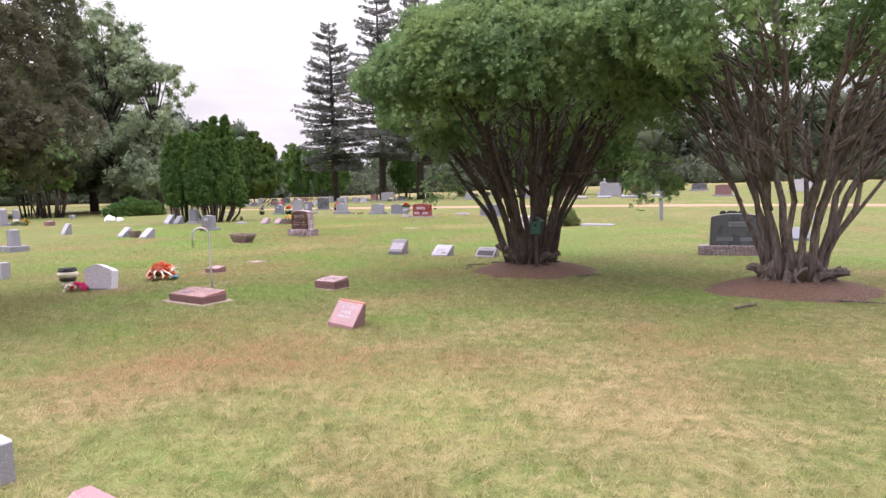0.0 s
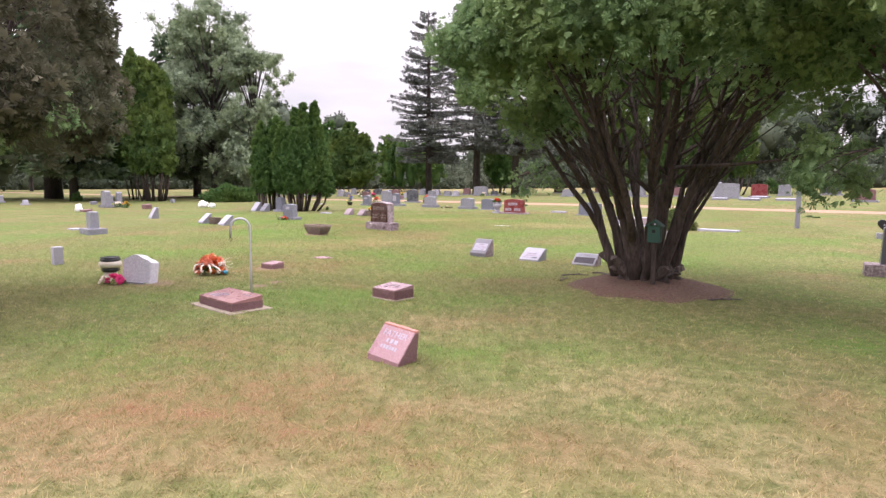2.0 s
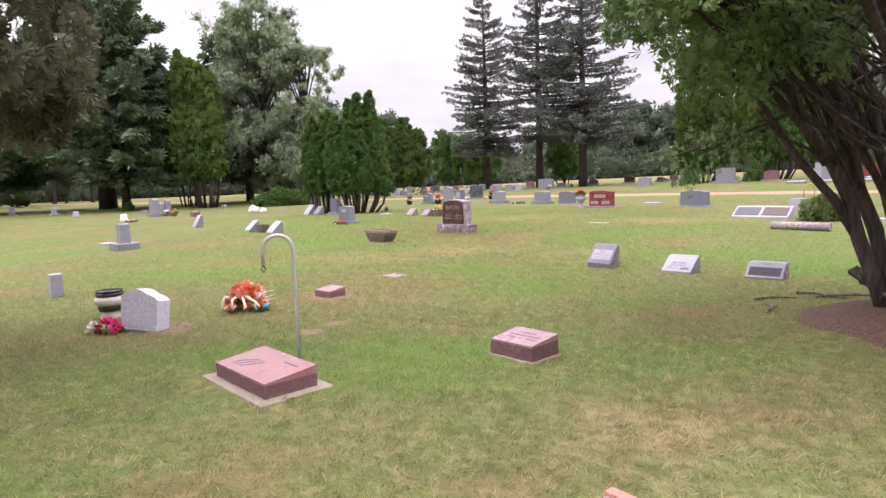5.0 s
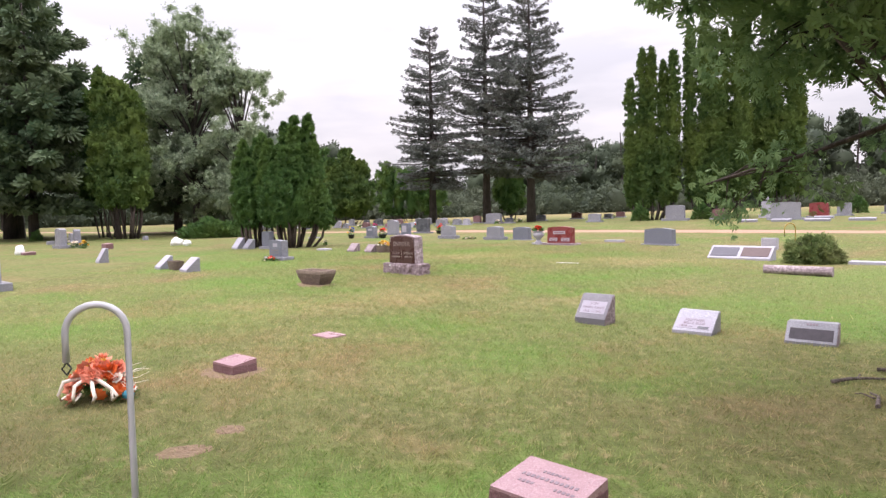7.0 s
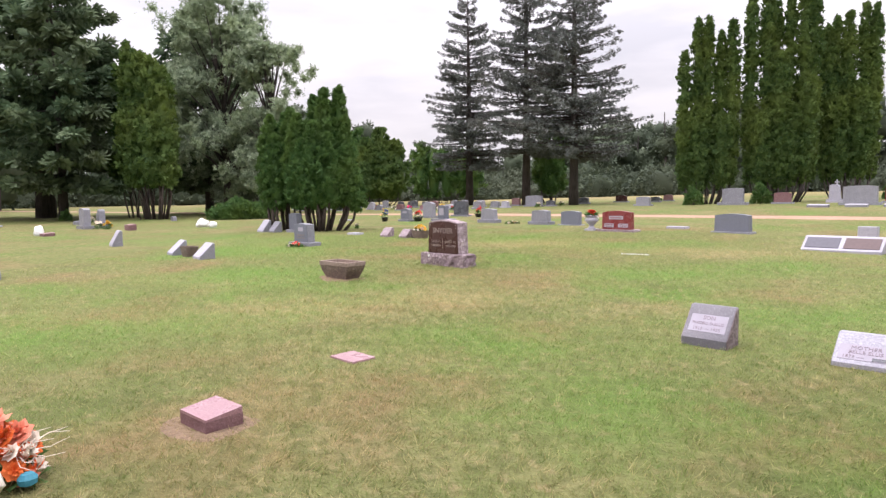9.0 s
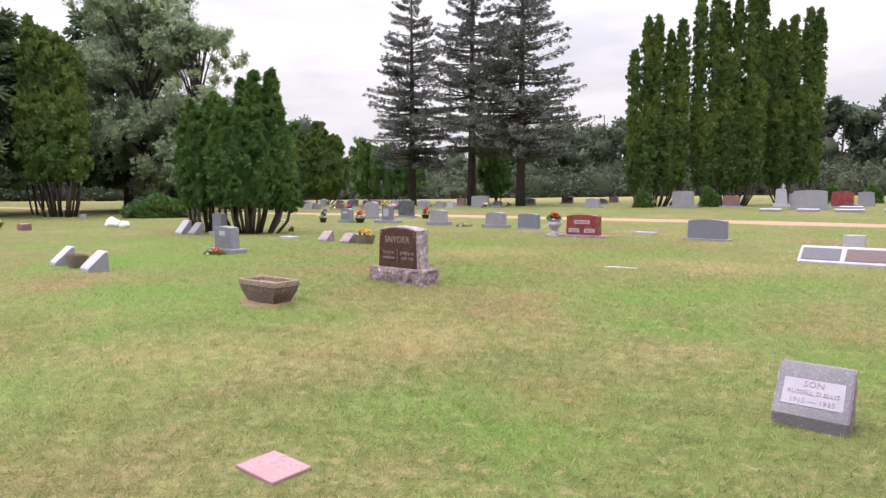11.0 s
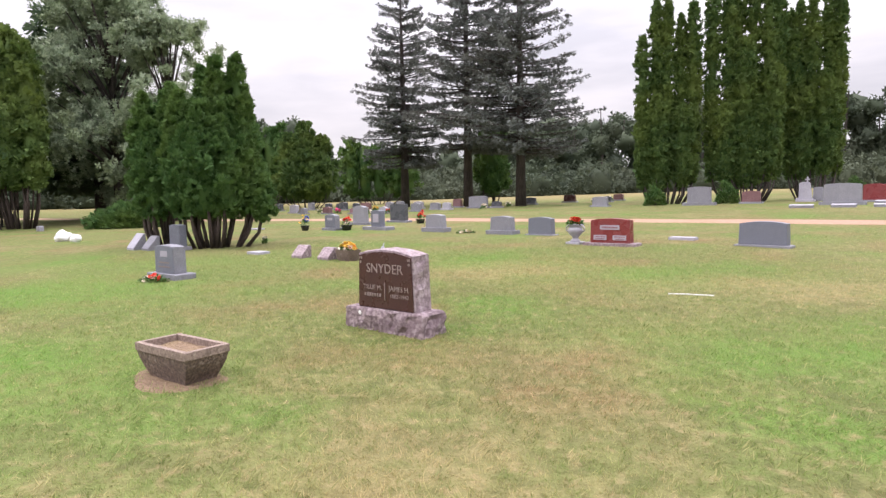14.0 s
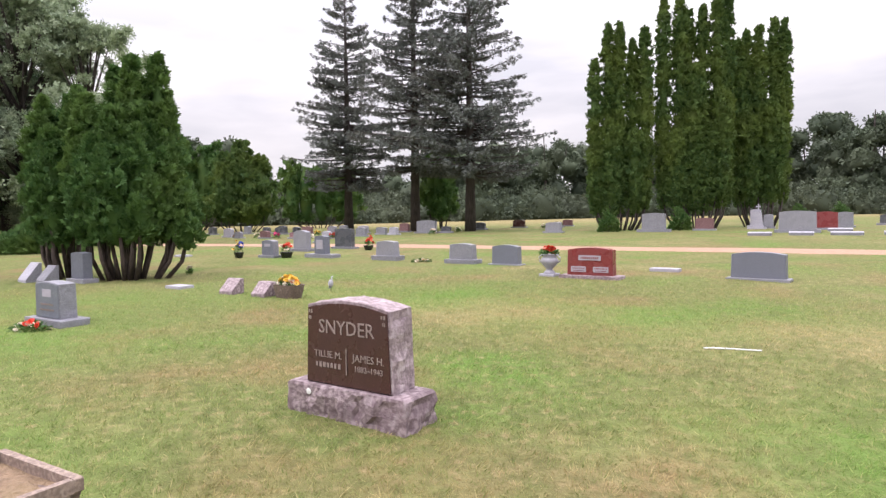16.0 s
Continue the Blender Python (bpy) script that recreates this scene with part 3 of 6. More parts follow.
def patch(name, cx, cy, rx, ry, mat, label, category, lift=0.012, crown=0.0, seed=1.0, rz=0.0):
    """A ragged low sheet of soil lying on the ground."""
    bm = bmesh.new()
    rings = []
    for r in range(7):
        ring = []
        for k in range(36):
            a = 2 * math.pi * k / 36
            e = 1 + 0.22 * noise.noise(Vector((math.cos(a) * 1.6 + seed, math.sin(a) * 1.6, seed)))
            u = r / 6 * e
            px, py = rx * u * math.cos(a), ry * u * math.sin(a)
            c, s = math.cos(radians(rz)), math.sin(radians(rz))
            x, y = cx + c * px - s * py, cy + s * px + c * py
            w = noise.noise(Vector((x * 5, y * 5, seed)))
            ring.append(bm.verts.new((x, y, ground(x, y) + (lift + crown * (1 - (r / 6) ** 2) + 0.010 * w if r < 6 else -0.01))))
        rings.append(ring)
    for s, e in zip(rings, rings[1:]):
        for k in range(36):
            bm.faces.new((s[k], s[(k + 1) % 36], e[(k + 1) % 36], e[k]))
    bm.faces.new(rings[0])
    return tagged(part(name, bm, mat, smooth=True), label, category, kind="structure")


patch("mulch_bed", *TREE_A, 1.25, 1.15, M_MULCH, "brown mulch mounded round a cedar trunk", "mulch", 0.012, 0.05, 2.0)
patch("mulch_bed", *TREE_B, 1.3, 1.0, M_MULCH, "brown mulch mounded round a cedar trunk", "mulch", 0.012, 0.05, 5.0)
patch("bare_soil", -6.64, 19.70, 0.54, 0.36, M_SOIL, "bare soil showing round the cast stone planter", "soil", 0.010, 0.0, 3.0, -30)


def build_road():
    line = [(-75, 70), (-45, 59.5), (-30, 53.5), (-18, 47.7), (-7, 43.0), (-2.4, 40.5), (4.5, 37.4), (8, 35.7), (15, 32.0), (20, 29.0), (32, 21.0), (60, 0.0)]
    pts = []
    for a, b in zip(line, line[1:]):
        n = max(1, int(math.dist(a, b) / 1.0))
        pts += [(a[0] + (b[0] - a[0]) * k / n, a[1] + (b[1] - a[1]) * k / n) for k in range(n)]
    offs = (-0.95, -0.75, -0.5, -0.2, 0.0, 0.2, 0.5, 0.75, 0.95)
    lift = (-0.02, 0.02, 0.015, 0.03, 0.035, 0.03, 0.015, 0.02, -0.02)
    bm = bmesh.new()
    rows = []
    for i, p in enumerate(pts):
        a, b = pts[max(0, i - 2)], pts[min(len(pts) - 1, i + 2)]
        l = math.dist(a, b)
        nx_, ny_ = -(b[1] - a[1]) / l, (b[0] - a[0]) / l
        row = []
        for k, (o, h) in enumerate(zip(offs, lift)):
            w = 0.25 * noise.noise(Vector((p[0] * 0.5, p[1] * 0.5, o))) if abs(o) > 0.7 else 0
            x, y = p[0] + nx_ * (o + w), p[1] + ny_ * (o + w)
            row.append(bm.verts.new((x, y, ground(x, y) + h)))
        rows.append(row)
    for r0, r1 in zip(rows, rows[1:]):
        for k in range(len(offs) - 1):
            bm.faces.new((r0[k], r0[k + 1], r1[k + 1], r1[k]))
    tagged(part("road", bm, M_ROAD, smooth=True), "narrow pinkish sandy track across the lawn", "track", kind="structure")


build_road()


# ---------------------------------------------------------------- trees
def multi_stem(cx, cy, label, stems, spread, crown_r, crown_lo, crown_hi, clumps, bark, seed, open_side=None, mat=None, size=0.088, fringe=0.0, girth=1.0):
    """An old cedar grown as many stems from one stool, under a wide domed crown of rounded sprays."""
    r = random.Random(seed)
    top = thing("cedar_tree", cx, cy, 0, label, "tree", "old cedars")
    for i in range(stems):
        a = 2 * math.pi * (i + r.uniform(-0.3, 0.3)) / stems
        lean = spread * r.uniform(0.45, 1.0)
        b0 = (0.36 * math.cos(a) * r.uniform(0.5, 1.15), 0.36 * math.sin(a) * r.uniform(0.5, 1.15))
        h = (crown_hi - 0.3) * r.uniform(0.66, 0.86)
        sway = r.uniform(-0.25, 0.25)
        pts = []
        for k in range(10):
            u = k / 9
            bow = lean * (0.45 * u + 0.55 * u ** 1.7)
            aa = a + sway * u
            wob = 0.06 * min(1, 3 * u)
            pts.append((b0[0] + math.cos(aa) * bow + wob * r.uniform(-1, 1), b0[1] + math.sin(aa) * bow + wob * r.uniform(-1, 1), -0.05 + h * u))
        bm = bmesh.new()
        thick = girth * r.uniform(0.05, 0.095)
        tube(bm, pts, thick, 0.022, 8, 0.8)
        for k, swing in ((r.choice((2, 3)), r.uniform(0.25, 0.6)), (4, -r.uniform(0.2, 0.6))):
            p, e = Vector(pts[k]), Vector(pts[min(9, k + 5)])
            out_ = Vector((math.cos(a + swing), math.sin(a + swing), 0))
            q = [p.lerp(e, s_) + out_ * (0.55 * lean * s_ ** 1.3) * 0.5 + Vector((r.uniform(-.03, .03), r.uniform(-.03, .03), 0)) for s_ in (0, 0.2, 0.45, 0.7, 1)]
            tube(bm, q, thick * 0.62, 0.018, 7)
        for k in (4, 5, 6, 7, 8):
            for _ in range(3):
                p = Vector(pts[k])
                ang = a + r.uniform(-1.5, 1.5)
                l = r.uniform(0.5, 1.15)
                q = [p + Vector((math.cos(ang) * l * s_ * 0.85, math.sin(ang) * l * s_ * 0.85, l * (0.5 * s_ + 0.15 * s_ * s_))) + Vector((r.uniform(-.04, .04), r.uniform(-.04, .04), r.uniform(-.03, .03))) for s_ in (0, 0.3, 0.65, 1)]
                tube(bm, q, 0.022, 0.006, 5)
        for v in bm.verts:
            v.co += Vector((noise.noise(v.co * 9), noise.noise(v.co * 9 + Vector((5, 0, 0))), 0)) * 0.018
        part("stem", bm, bark, top, smooth=True)
    bm = bmesh.new()
    for i in range(14):
        a = 2 * math.pi * i / 14 + r.uniform(-.2, .2)
        l = r.uniform(0.46, 0.66)
        q = [(math.cos(a) * 0.20, math.sin(a) * 0.20, 0.34), (math.cos(a) * 0.32, math.sin(a) * 0.32, 0.18), (math.cos(a) * 0.40, math.sin(a) * 0.40, 0.05), (math.cos(a) * l, math.sin(a) * l, -0.10)]
        tube(bm, q, r.uniform(0.07, 0.12), 0.04, 7)
    for v in bm.verts:
        v.co += Vector((noise.noise(v.co * 6), noise.noise(v.co * 6 + Vector((5, 0, 0))), noise.noise(v.co * 6 + Vector((0, 7, 0))))) * 0.06
    part("root_flare", bm, bark, top, smooth=True)
    for i in range(13):
        a = r.uniform(0, 6.28)
        c, s_ = math.cos(a), math.sin(a)
        l = r.uniform(0.10, 0.30)
        flat = r.uniform(0.2, 1.0)
        bm = bmesh.new()
        tube(bm, [(c * 0.36, s_ * 0.36, 0.06), (c * (0.42 + l * 0.4), s_ * (0.42 + l * 0.4), 0.10 + l * 0.5 * flat), (c * (0.44 + l * 0.9), s_ * (0.44 + l * 0.9), 0.10 + l * flat)], r.uniform(0.05, 0.085), r.uniform(0.03, 0.055), 7)
        for v in bm.verts:
            v.co += Vector((noise.noise(v.co * 13), noise.noise(v.co * 13 + Vector((5, 0, 0))), noise.noise(v.co * 15))) * 0.06
        part("cut_stub", bm, M_BARK2, top, "grey weathered stub of a cut stem")
    # dome of clumps, then the ragged hem, then a thin filling inside
    n = clumps
    a, sn = rng.uniform(0, 2 * math.pi, n), rng.uniform(0, 1, n)
    rad = np.sqrt(1 - sn ** 2)
    q = np.stack([np.cos(a) * rad, np.sin(a) * rad, sn], 1)
    lum = 1 + 0.14 * lump(q, 2.2, seed) + 0.10 * lump(q, 5.5, seed + 3)
    C = np.stack([crown_r * lum * rad ** 0.62 * np.cos(a), crown_r * lum * rad ** 0.62 * np.sin(a), crown_lo + 0.35 + (crown_hi - crown_lo - 0.35) * sn ** 0.9 * (0.6 + 0.4 * lum)], 1)
    O = q + np.array([0, 0, 0.15])
    k = int(n * 0.42)
    ha, hr = rng.uniform(0, 2 * math.pi, k), rng.uniform(0.45, 1.0, k) ** 0.7
    hq = np.stack([np.cos(ha), np.sin(ha), hr], 1)
    hl = lump(hq, 2.4, seed + 8)
    H = np.stack([crown_r * hr * np.cos(ha), crown_r * hr * np.sin(ha), crown_lo + 0.30 + 0.30 * (1 - hr) + 0.40 * hl + 0.25 * rng.uniform(0, 1, k)], 1)
    HO = np.stack([np.cos(ha), np.sin(ha), np.full(k, -0.45)], 1)
    if fringe:
        f = int(n * fringe)
        fa, fr = rng.uniform(0, 2 * math.pi, f), rng.uniform(0.75, 1.04, f) * crown_r
        fp = np.stack([fr * np.cos(fa), fr * np.sin(fa), crown_lo + 0.25 - 0.5 * rng.uniform(0, 1, f) ** 1.5], 1)
        ok = lump(fp, 1.7, seed + 20) > 0.08 + 0.4 * (crown_lo + 0.2 - fp[:, 2])
        H = np.concatenate([H, fp[ok]])
        HO = np.concatenate([HO, np.stack([np.cos(fa), np.sin(fa), np.full(f, -0.8)], 1)[ok]])
    C, O = np.concatenate([C, H]), np.concatenate([O, HO])
    if open_side is not None:
        g = np.array([math.cos(radians(open_side)), math.sin(radians(open_side))])
        keep = ~((C[:, :2] @ g > 0.1 * crown_r) & (np.abs(C[:, :2] @ np.array([-g[1], g[0]])) < 0.40 * crown_r) & (C[:, 2] < crown_hi * 0.86) & (rng.uniform(0, 1, len(C)) < 0.72))
        C, O = C[keep], O[keep]
    P, D, N = clumps_of(C, O, rng.uniform(0.09, 0.27, len(C)), 38)
    foliage("crown", P, D, size, SPRAY_FLAT, mat or L_CEDAR, top, 0.4, "scale-leaved evergreen crown", facing=N)
    m = clumps * 6
    fill = C[rng.integers(0, len(C), m)] * np.array([1, 1, 0.97]) * (1 - 0.35 * rng.uniform(0, 1, (m, 1)) ** 1.5 * np.array([1, 1, 0.35]))
    foliage("inner_sprays", fill + rng.normal(size=(m, 3)) * 0.10, fill * np.array([1, 1, 0.2]), size * 1.3, SPRAY_FLAT, mat or L_CEDAR, top, 0.6)
    return top


cedar_a = multi_stem(*TREE_A, "old multi-stemmed cedar with a dense domed green crown", 16, 1.75, 2.78, 2.85, 4.65, 1350, M_BARK, 11, fringe=0.16)
cedar_b = multi_stem(*TREE_B, "old multi-stemmed cedar with bare grey stems and thin crown", 14, 1.75, 2.5, 2.95, 5.1, 860, M_BARK2, 23, open_side=-125, fringe=0.08, girth=0.75)
cedar_c = multi_stem(*TREE_C, "large shaded brownish cedar with low hanging crown", 12, 1.5, 2.45, 2.3, 6.4, 500, M_BARK, 37, mat=L_SHADED, size=0.11, fringe=0.7)


def low_limb(parent, base, tip, seed, n=900, reach=0.45, sag=0.25, name="low_limb"):
    """A thin bare limb that ends in hanging tufts of foliage."""
    r = random.Random(seed)
    o = parent.matrix_basis.translation
    b, t = Vector(base) - o, Vector(tip) - o
    pts = [b.lerp(t, u) + Vector((0.05 * r.uniform(-1, 1), 0.05 * r.uniform(-1, 1), -sag * math.sin(math.pi * u * 0.8))) for u in (0, .2, .4, .6, .8, 1)]
    bm = bmesh.new()
    tube(bm, pts, 0.035, 0.010, 6)
    clumps = []
    for _ in range(9):
        e = pts[-1].lerp(pts[-3], r.uniform(0, 1)) + Vector((r.uniform(-reach, reach), r.uniform(-reach, reach), r.uniform(-0.35, 0.12)))
        s = pts[-1].lerp(pts[-3], r.uniform(0, 1))
        tube(bm, [s, s.lerp(e, 0.5) + Vector((0, 0, 0.05)), e], 0.010, 0.004, 5)
        clumps.append(e)
    part(name, bm, M_BARK, parent, "thin drooping bare limb", smooth=True)
    for e in clumps:
        k = n // len(clumps)
        c = np.array([tuple(e)]) + rng.normal(size=(k, 3)) * np.array([0.09, 0.09, 0.10])
        foliage("tuft", c, np.tile([[0.0, 0.0, -0.8]], (k, 1)), 0.075, SPRAY_FLAT, L_CEDAR, parent, 0.6)


low_limb(cedar_a, (1.6, 12.0, 2.5), (-0.24, 13.80, 1.84), 1, 300, 0.15, 0.10)
low_limb(cedar_a, (2.2, 11.5, 1.9), (3.75, 8.9, 2.05), 2, 900, 0.36, 0.05)
low_limb(cedar_a, (2.2, 12.0, 2.4), (1.35, 13.9, 2.1), 3, 420, 0.22, 0.1)
low_limb(cedar_a, (1.2, 11.6, 2.95), (0.10, 11.35, 2.62), 6, 1300, 0.42, 0.0, name="hanging_bough")
low_limb(cedar_a, (1.3, 12.2, 3.0), (0.0, 12.9, 2.85), 7, 900, 0.40, 0.0, name="hanging_bough")
low_limb(cedar_c, (-6.8, 8.2, 2.9), (-5.0, 8.1, 2.45), 5, 500, 0.4, 0.1)
dead = bmesh.new()
tube(dead, [Vector(p) - cedar_c.matrix_basis.translation for p in ((-5.6, 7.75, 2.75), (-5.2, 7.8, 2.60), (-4.95, 7.9, 2.44), (-4.72, 8.05, 2.32))], 0.012, 0.005, 6)
part("dead_limb", dead, M_BARK2, cedar_c, "pale dead bare limb", smooth=True)


def arborvitae(cx, cy, label, cols, mat, bark, name="arborvitae", group="", size=0.20, density=1.0, stems=None, cat="tree", tip=0.25):
    """A clump of narrow evergreen columns on bare stems: cols are (x, y, height, radius, foot)."""
    top = thing(name, cx, cy, 0, label, cat, group)
    P, D, N = [], [], []
    core = bmesh.new()
    for i, (x, y, h, r, foot) in enumerate(cols):
        if group == "column trees":
            x, h, r, tip = x * 0.92, h * 0.955, r * 1.22, 0.16
        n = int(density * 260 * h * r / (size / 0.2) ** 2)
        slim = group == "column trees"
        if group == "clipped arborvitae":
            foot *= 0.86
        per = 6 if slim else 16
        p, d = column_points(max(8, int(1.35 * n / per)), h, r * 0.92, cx * 3.1 + i * 7.7, foot, tip)
        q, along, face = clumps_of(p, d, (size / 0.2) ** 0.7 * (0.42 if slim else 1.0) * rng.uniform(0.08, 0.21, len(p)) * np.clip((h - p[:, 2]) / (0.3 * h), 0.35, 1), per)
        P.append(q + np.array([x, y, 0]))
        D.append(0.6 * along + np.array([0, 0, 0.8]))
        N.append(face)
        column_core(core, x, y, h, r * 0.9, foot, tip)
        for k in range(stems or 3):
            a = random.uniform(0, 6.28)
            q = 0.35 * r
            b = (x * 0.55 + q * math.cos(a), y * 0.55 + q * math.sin(a), -0.05)
            bm = bmesh.new()
            tube(bm, [b, (x * 0.8 + 1.4 * q * math.cos(a), y * 0.8 + 1.4 * q * math.sin(a), foot * 0.6), (x + q * math.cos(a), y + q * math.sin(a), foot + 0.8)], 0.060, 0.04, 6)
            part("stem", bm, bark, top, smooth=True)
    part("inner_crown", core, mat, top, smooth=True)
    foliage("crown", np.concatenate(P), np.concatenate(D), size, SPRAY_FLAT if size < 0.2 else SPRAY_FAN, mat, top, 0.4, facing=np.concatenate(N))
    return top


arborvitae(-14.10, 32.2, "dark green arborvitae clump on bare brown stems", [(-0.62, 0, 4.5, 0.50, 1.1), (0.22, 0.1, 4.75, 0.52, 1.1), (-0.2, 0.5, 4.6, 0.5, 1.1), (-0.85, 0.3, 3.9, 0.45, 1.0), (-0.2, -0.35, 3.7, 0.52, 1.0)], L_ARB, M_BARK, group="clipped arborvitae", density=2.4, size=0.15, tip=0.5)
arborvitae(-12.45, 31.7, "tall green arborvitae clump with spreading foot on bare stems", [(-0.80, -0.1, 4.4, 0.52, 1.0), (-0.25, 0.3, 5.1, 0.55, 1.1), (0.3, 0, 5.35, 0.52, 1.1), (0.78, 0.3, 5.40, 0.48, 1.2), (1.0, 0.1, 3.9, 0.52, 1.0), (0.05, -0.5, 4.0, 0.60, 1.0), (-0.45, -0.45, 3.4, 0.52, 1.0), (0.6, -0.4, 3.6, 0.55, 1.0), (1.5, 0.0, 2.1, 0.34, 0.8)], L_ARB, M_BARK, group="clipped arborvitae", density=2.4, size=0.15, tip=0.55)

COLUMN_LABEL = "row clump of tall narrow dark green arborvitae columns"
arborvitae(5.3, 54.4, COLUMN_LABEL, [(-1.6, 0, 10.6, 0.30, 0.9), (-0.66, 0.2, 12.8, 0.33, 1.0), (-0.02, 0, 12.9, 0.30, 1.0), (0.92, 0.2, 11.8, 0.32, 1.0), (1.65, 0, 12.6, 0.34, 1.2), (-0.7, -0.3, 6.8, 0.55, 0.9), (0.9, -0.3, 6.2, 0.55, 1.0), (-1.4, -0.2, 5.0, 0.45, 1.0)], L_COLUMN, M_DARKBARK, group="column trees", size=0.24, density=2.3)
arborvitae(9.95, 54.4, COLUMN_LABEL, [(-2.15, 0.2, 14.2, 0.33, 1.2), (-1.15, 0, 15.0, 0.33, 1.2), (-0.4, 0.5, 13.6, 0.30, 1.2), (0.40, 0.3, 13.8, 0.32, 1.2), (1.2, 0, 15.0, 0.33, 1.2), (1.9, 0.2, 14.8, 0.30, 1.3), (-0.4, -0.6, 10.0, 0.48, 0.9), (1.2, -0.5, 8.5, 0.55, 1.2), (-1.5, -0.4, 6.0, 0.55, 1.2), (0.3, -0.6, 6.5, 0.5, 1.0)], L_COLUMN, M_DARKBARK, group="column trees", size=0.24, density=2.3)
arborvitae(14.1, 55.4, COLUMN_LABEL, [(-1.5, 0, 11.8, 0.34, 1.2), (-0.85, 0.2, 12.4, 0.32, 1.2), (-0.15, 0, 12.6, 0.33, 1.3), (0.9, 0.1, 13.1, 0.34, 1.3), (1.5, 0, 13.0, 0.30, 1.3), (0.5, -0.3, 8.0, 0.55, 1.4), (-0.9, -0.3, 7.0, 0.55, 1.2)], L_COLUMN, M_DARKBARK, group="column trees", size=0.24, density=2.3)


def spruce(x, y, height, radius, label, seed, bare=4.0, mat=None, whorls=44, per=9, group="spruces", tr=0.42, size=0.24, cat="tree", name="spruce_tree", droop=0.16, clump=17):
    """A tall conifer: straight trunk, whorls of drooping boughs hung with needle tufts, with sky between them."""
    r = random.Random(seed)
    top = thing(name, x, y, 0, label, cat, group)
    bm = bmesh.new()
    tube(bm, [(0, 0, -0.1), (0.04, 0, height * 0.35), (0, 0.05, height * 0.7), (0, 0, height)], tr, 0.03, 9)
    part("trunk", bm, M_DARKBARK, top, smooth=True)
    bm = bmesh.new()
    P, D = [], []
    for i in range(whorls):
        u = (i + r.uniform(-0.9, 0.9)) / whorls
        u = min(max(u, 0), 0.985)
        z = bare + (height - bare) * u
        full = radius * (1 - u) ** 0.62 * min(1, 0.62 + u * 3.2)
        for k in range(max(3, int(per * (1 - 0.5 * u)))):
            a = r.uniform(0, 2 * math.pi)
            z = bare + (height - bare) * min(max(u + r.uniform(-0.5, 0.5) / whorls, 0), 0.99)
            l = full * r.uniform(0.55, 1.12) + 0.25
            ca, sa = math.cos(a), math.sin(a)
            rise = -droop * (1 - u) + 0.22 * u
            pts = [(ca * l * s, sa * l * s, z + l * (rise * s + 0.14 * s * s)) for s in (0, 0.33, 0.67, 1)]
            tube(bm, pts, 0.07 * (1 - u) + 0.02, 0.012, 4)
            n = int(clump * l)
            s = r.uniform(0.1, 0.2) + rng.uniform(0, 1, n) ** 0.75 * 0.85
            w = (0.10 + 0.26 * (1 - s)) * l * 0.42
            off = rng.normal(size=n) * w * 0.6
            P.append(np.stack([ca * l * s - sa * off, sa * l * s + ca * off, z + l * (rise * s + 0.14 * s * s) + rng.normal(size=n) * 0.07 - 0.05], 1))
            side = np.sign(off)
            D.append(np.stack([ca - sa * side * 0.8, sa + ca * side * 0.8, np.full(n, -0.25)], 1))
    tagged(part("branching", bm, M_DARKBARK, top), kind="stuff")
    foliage("needles", np.concatenate(P), np.concatenate(D), size, SPRAY_NEEDLE, mat or L_SPRUCE, top, 0.35)
    return top


spruce(-13.5, 68.0, 19.3, 5.0, "tall blue-grey spruce with layered drooping boughs", 3, bare=3.6)
spruce(-7.6, 63.0, 21.6, 4.8, "tallest blue-grey spruce with layered boughs and bare foot", 4, bare=4.4)
spruce(-3.55, 60.0, 19.8, 5.4, "tall blue-grey spruce with forked top and wide boughs", 5, bare=3.8, whorls=48)
arborvitae(-5.9, 70, "slim dark arborvitae behind the spruces", [(-0.7, 0, 6.4, 0.9, 1.0), (0.5, 0, 6.8, 0.95, 1.0), (0, -0.4, 5.4, 1.0, 1.0)], L_ARB, M_DARKBARK, size=0.4, density=1.4)

# big old trees on the west side
spruce(-41.5, 47.5, 21, 8.0, "huge old dark pine with wide heavy limbs", 6, bare=4.0, mat=L_PINE, whorls=22, per=8, group="old pines", tr=0.75, size=0.8, name="pine_tree", droop=0.05, clump=17)
spruce(-36.0, 43.5, 17, 5.5, "dark old pine with drooping lower limbs", 7, bare=2.6, mat=L_PINE, whorls=20, per=8, group="old pines", tr=0.34, size=0.75, name="pine_tree", droop=0.25, clump=18)
spruce(-50.0, 42.0, 20, 7.5, "huge old dark pine with wide heavy limbs", 8, bare=2.5, mat=L_PINE, whorls=20, per=8, group="old pines", tr=0.5, size=0.8, name="pine_tree", droop=0.15, clump=16)
spruce(-33.5, 56.0, 17, 6.0, "dark old pine behind the column trees", 9, bare=2.5, mat=L_PINE, whorls=20, per=8, group="old pines", tr=0.4, size=0.8, name="pine_tree", droop=0.2, clump=15)
spruce(-58.0, 33.0, 19, 7.5, "huge old dark pine with wide heavy limbs", 10, bare=2.5, mat=L_PINE, whorls=18, per=8, group="old pines", tr=0.5, size=0.9, name="pine_tree", droop=0.15, clump=13)
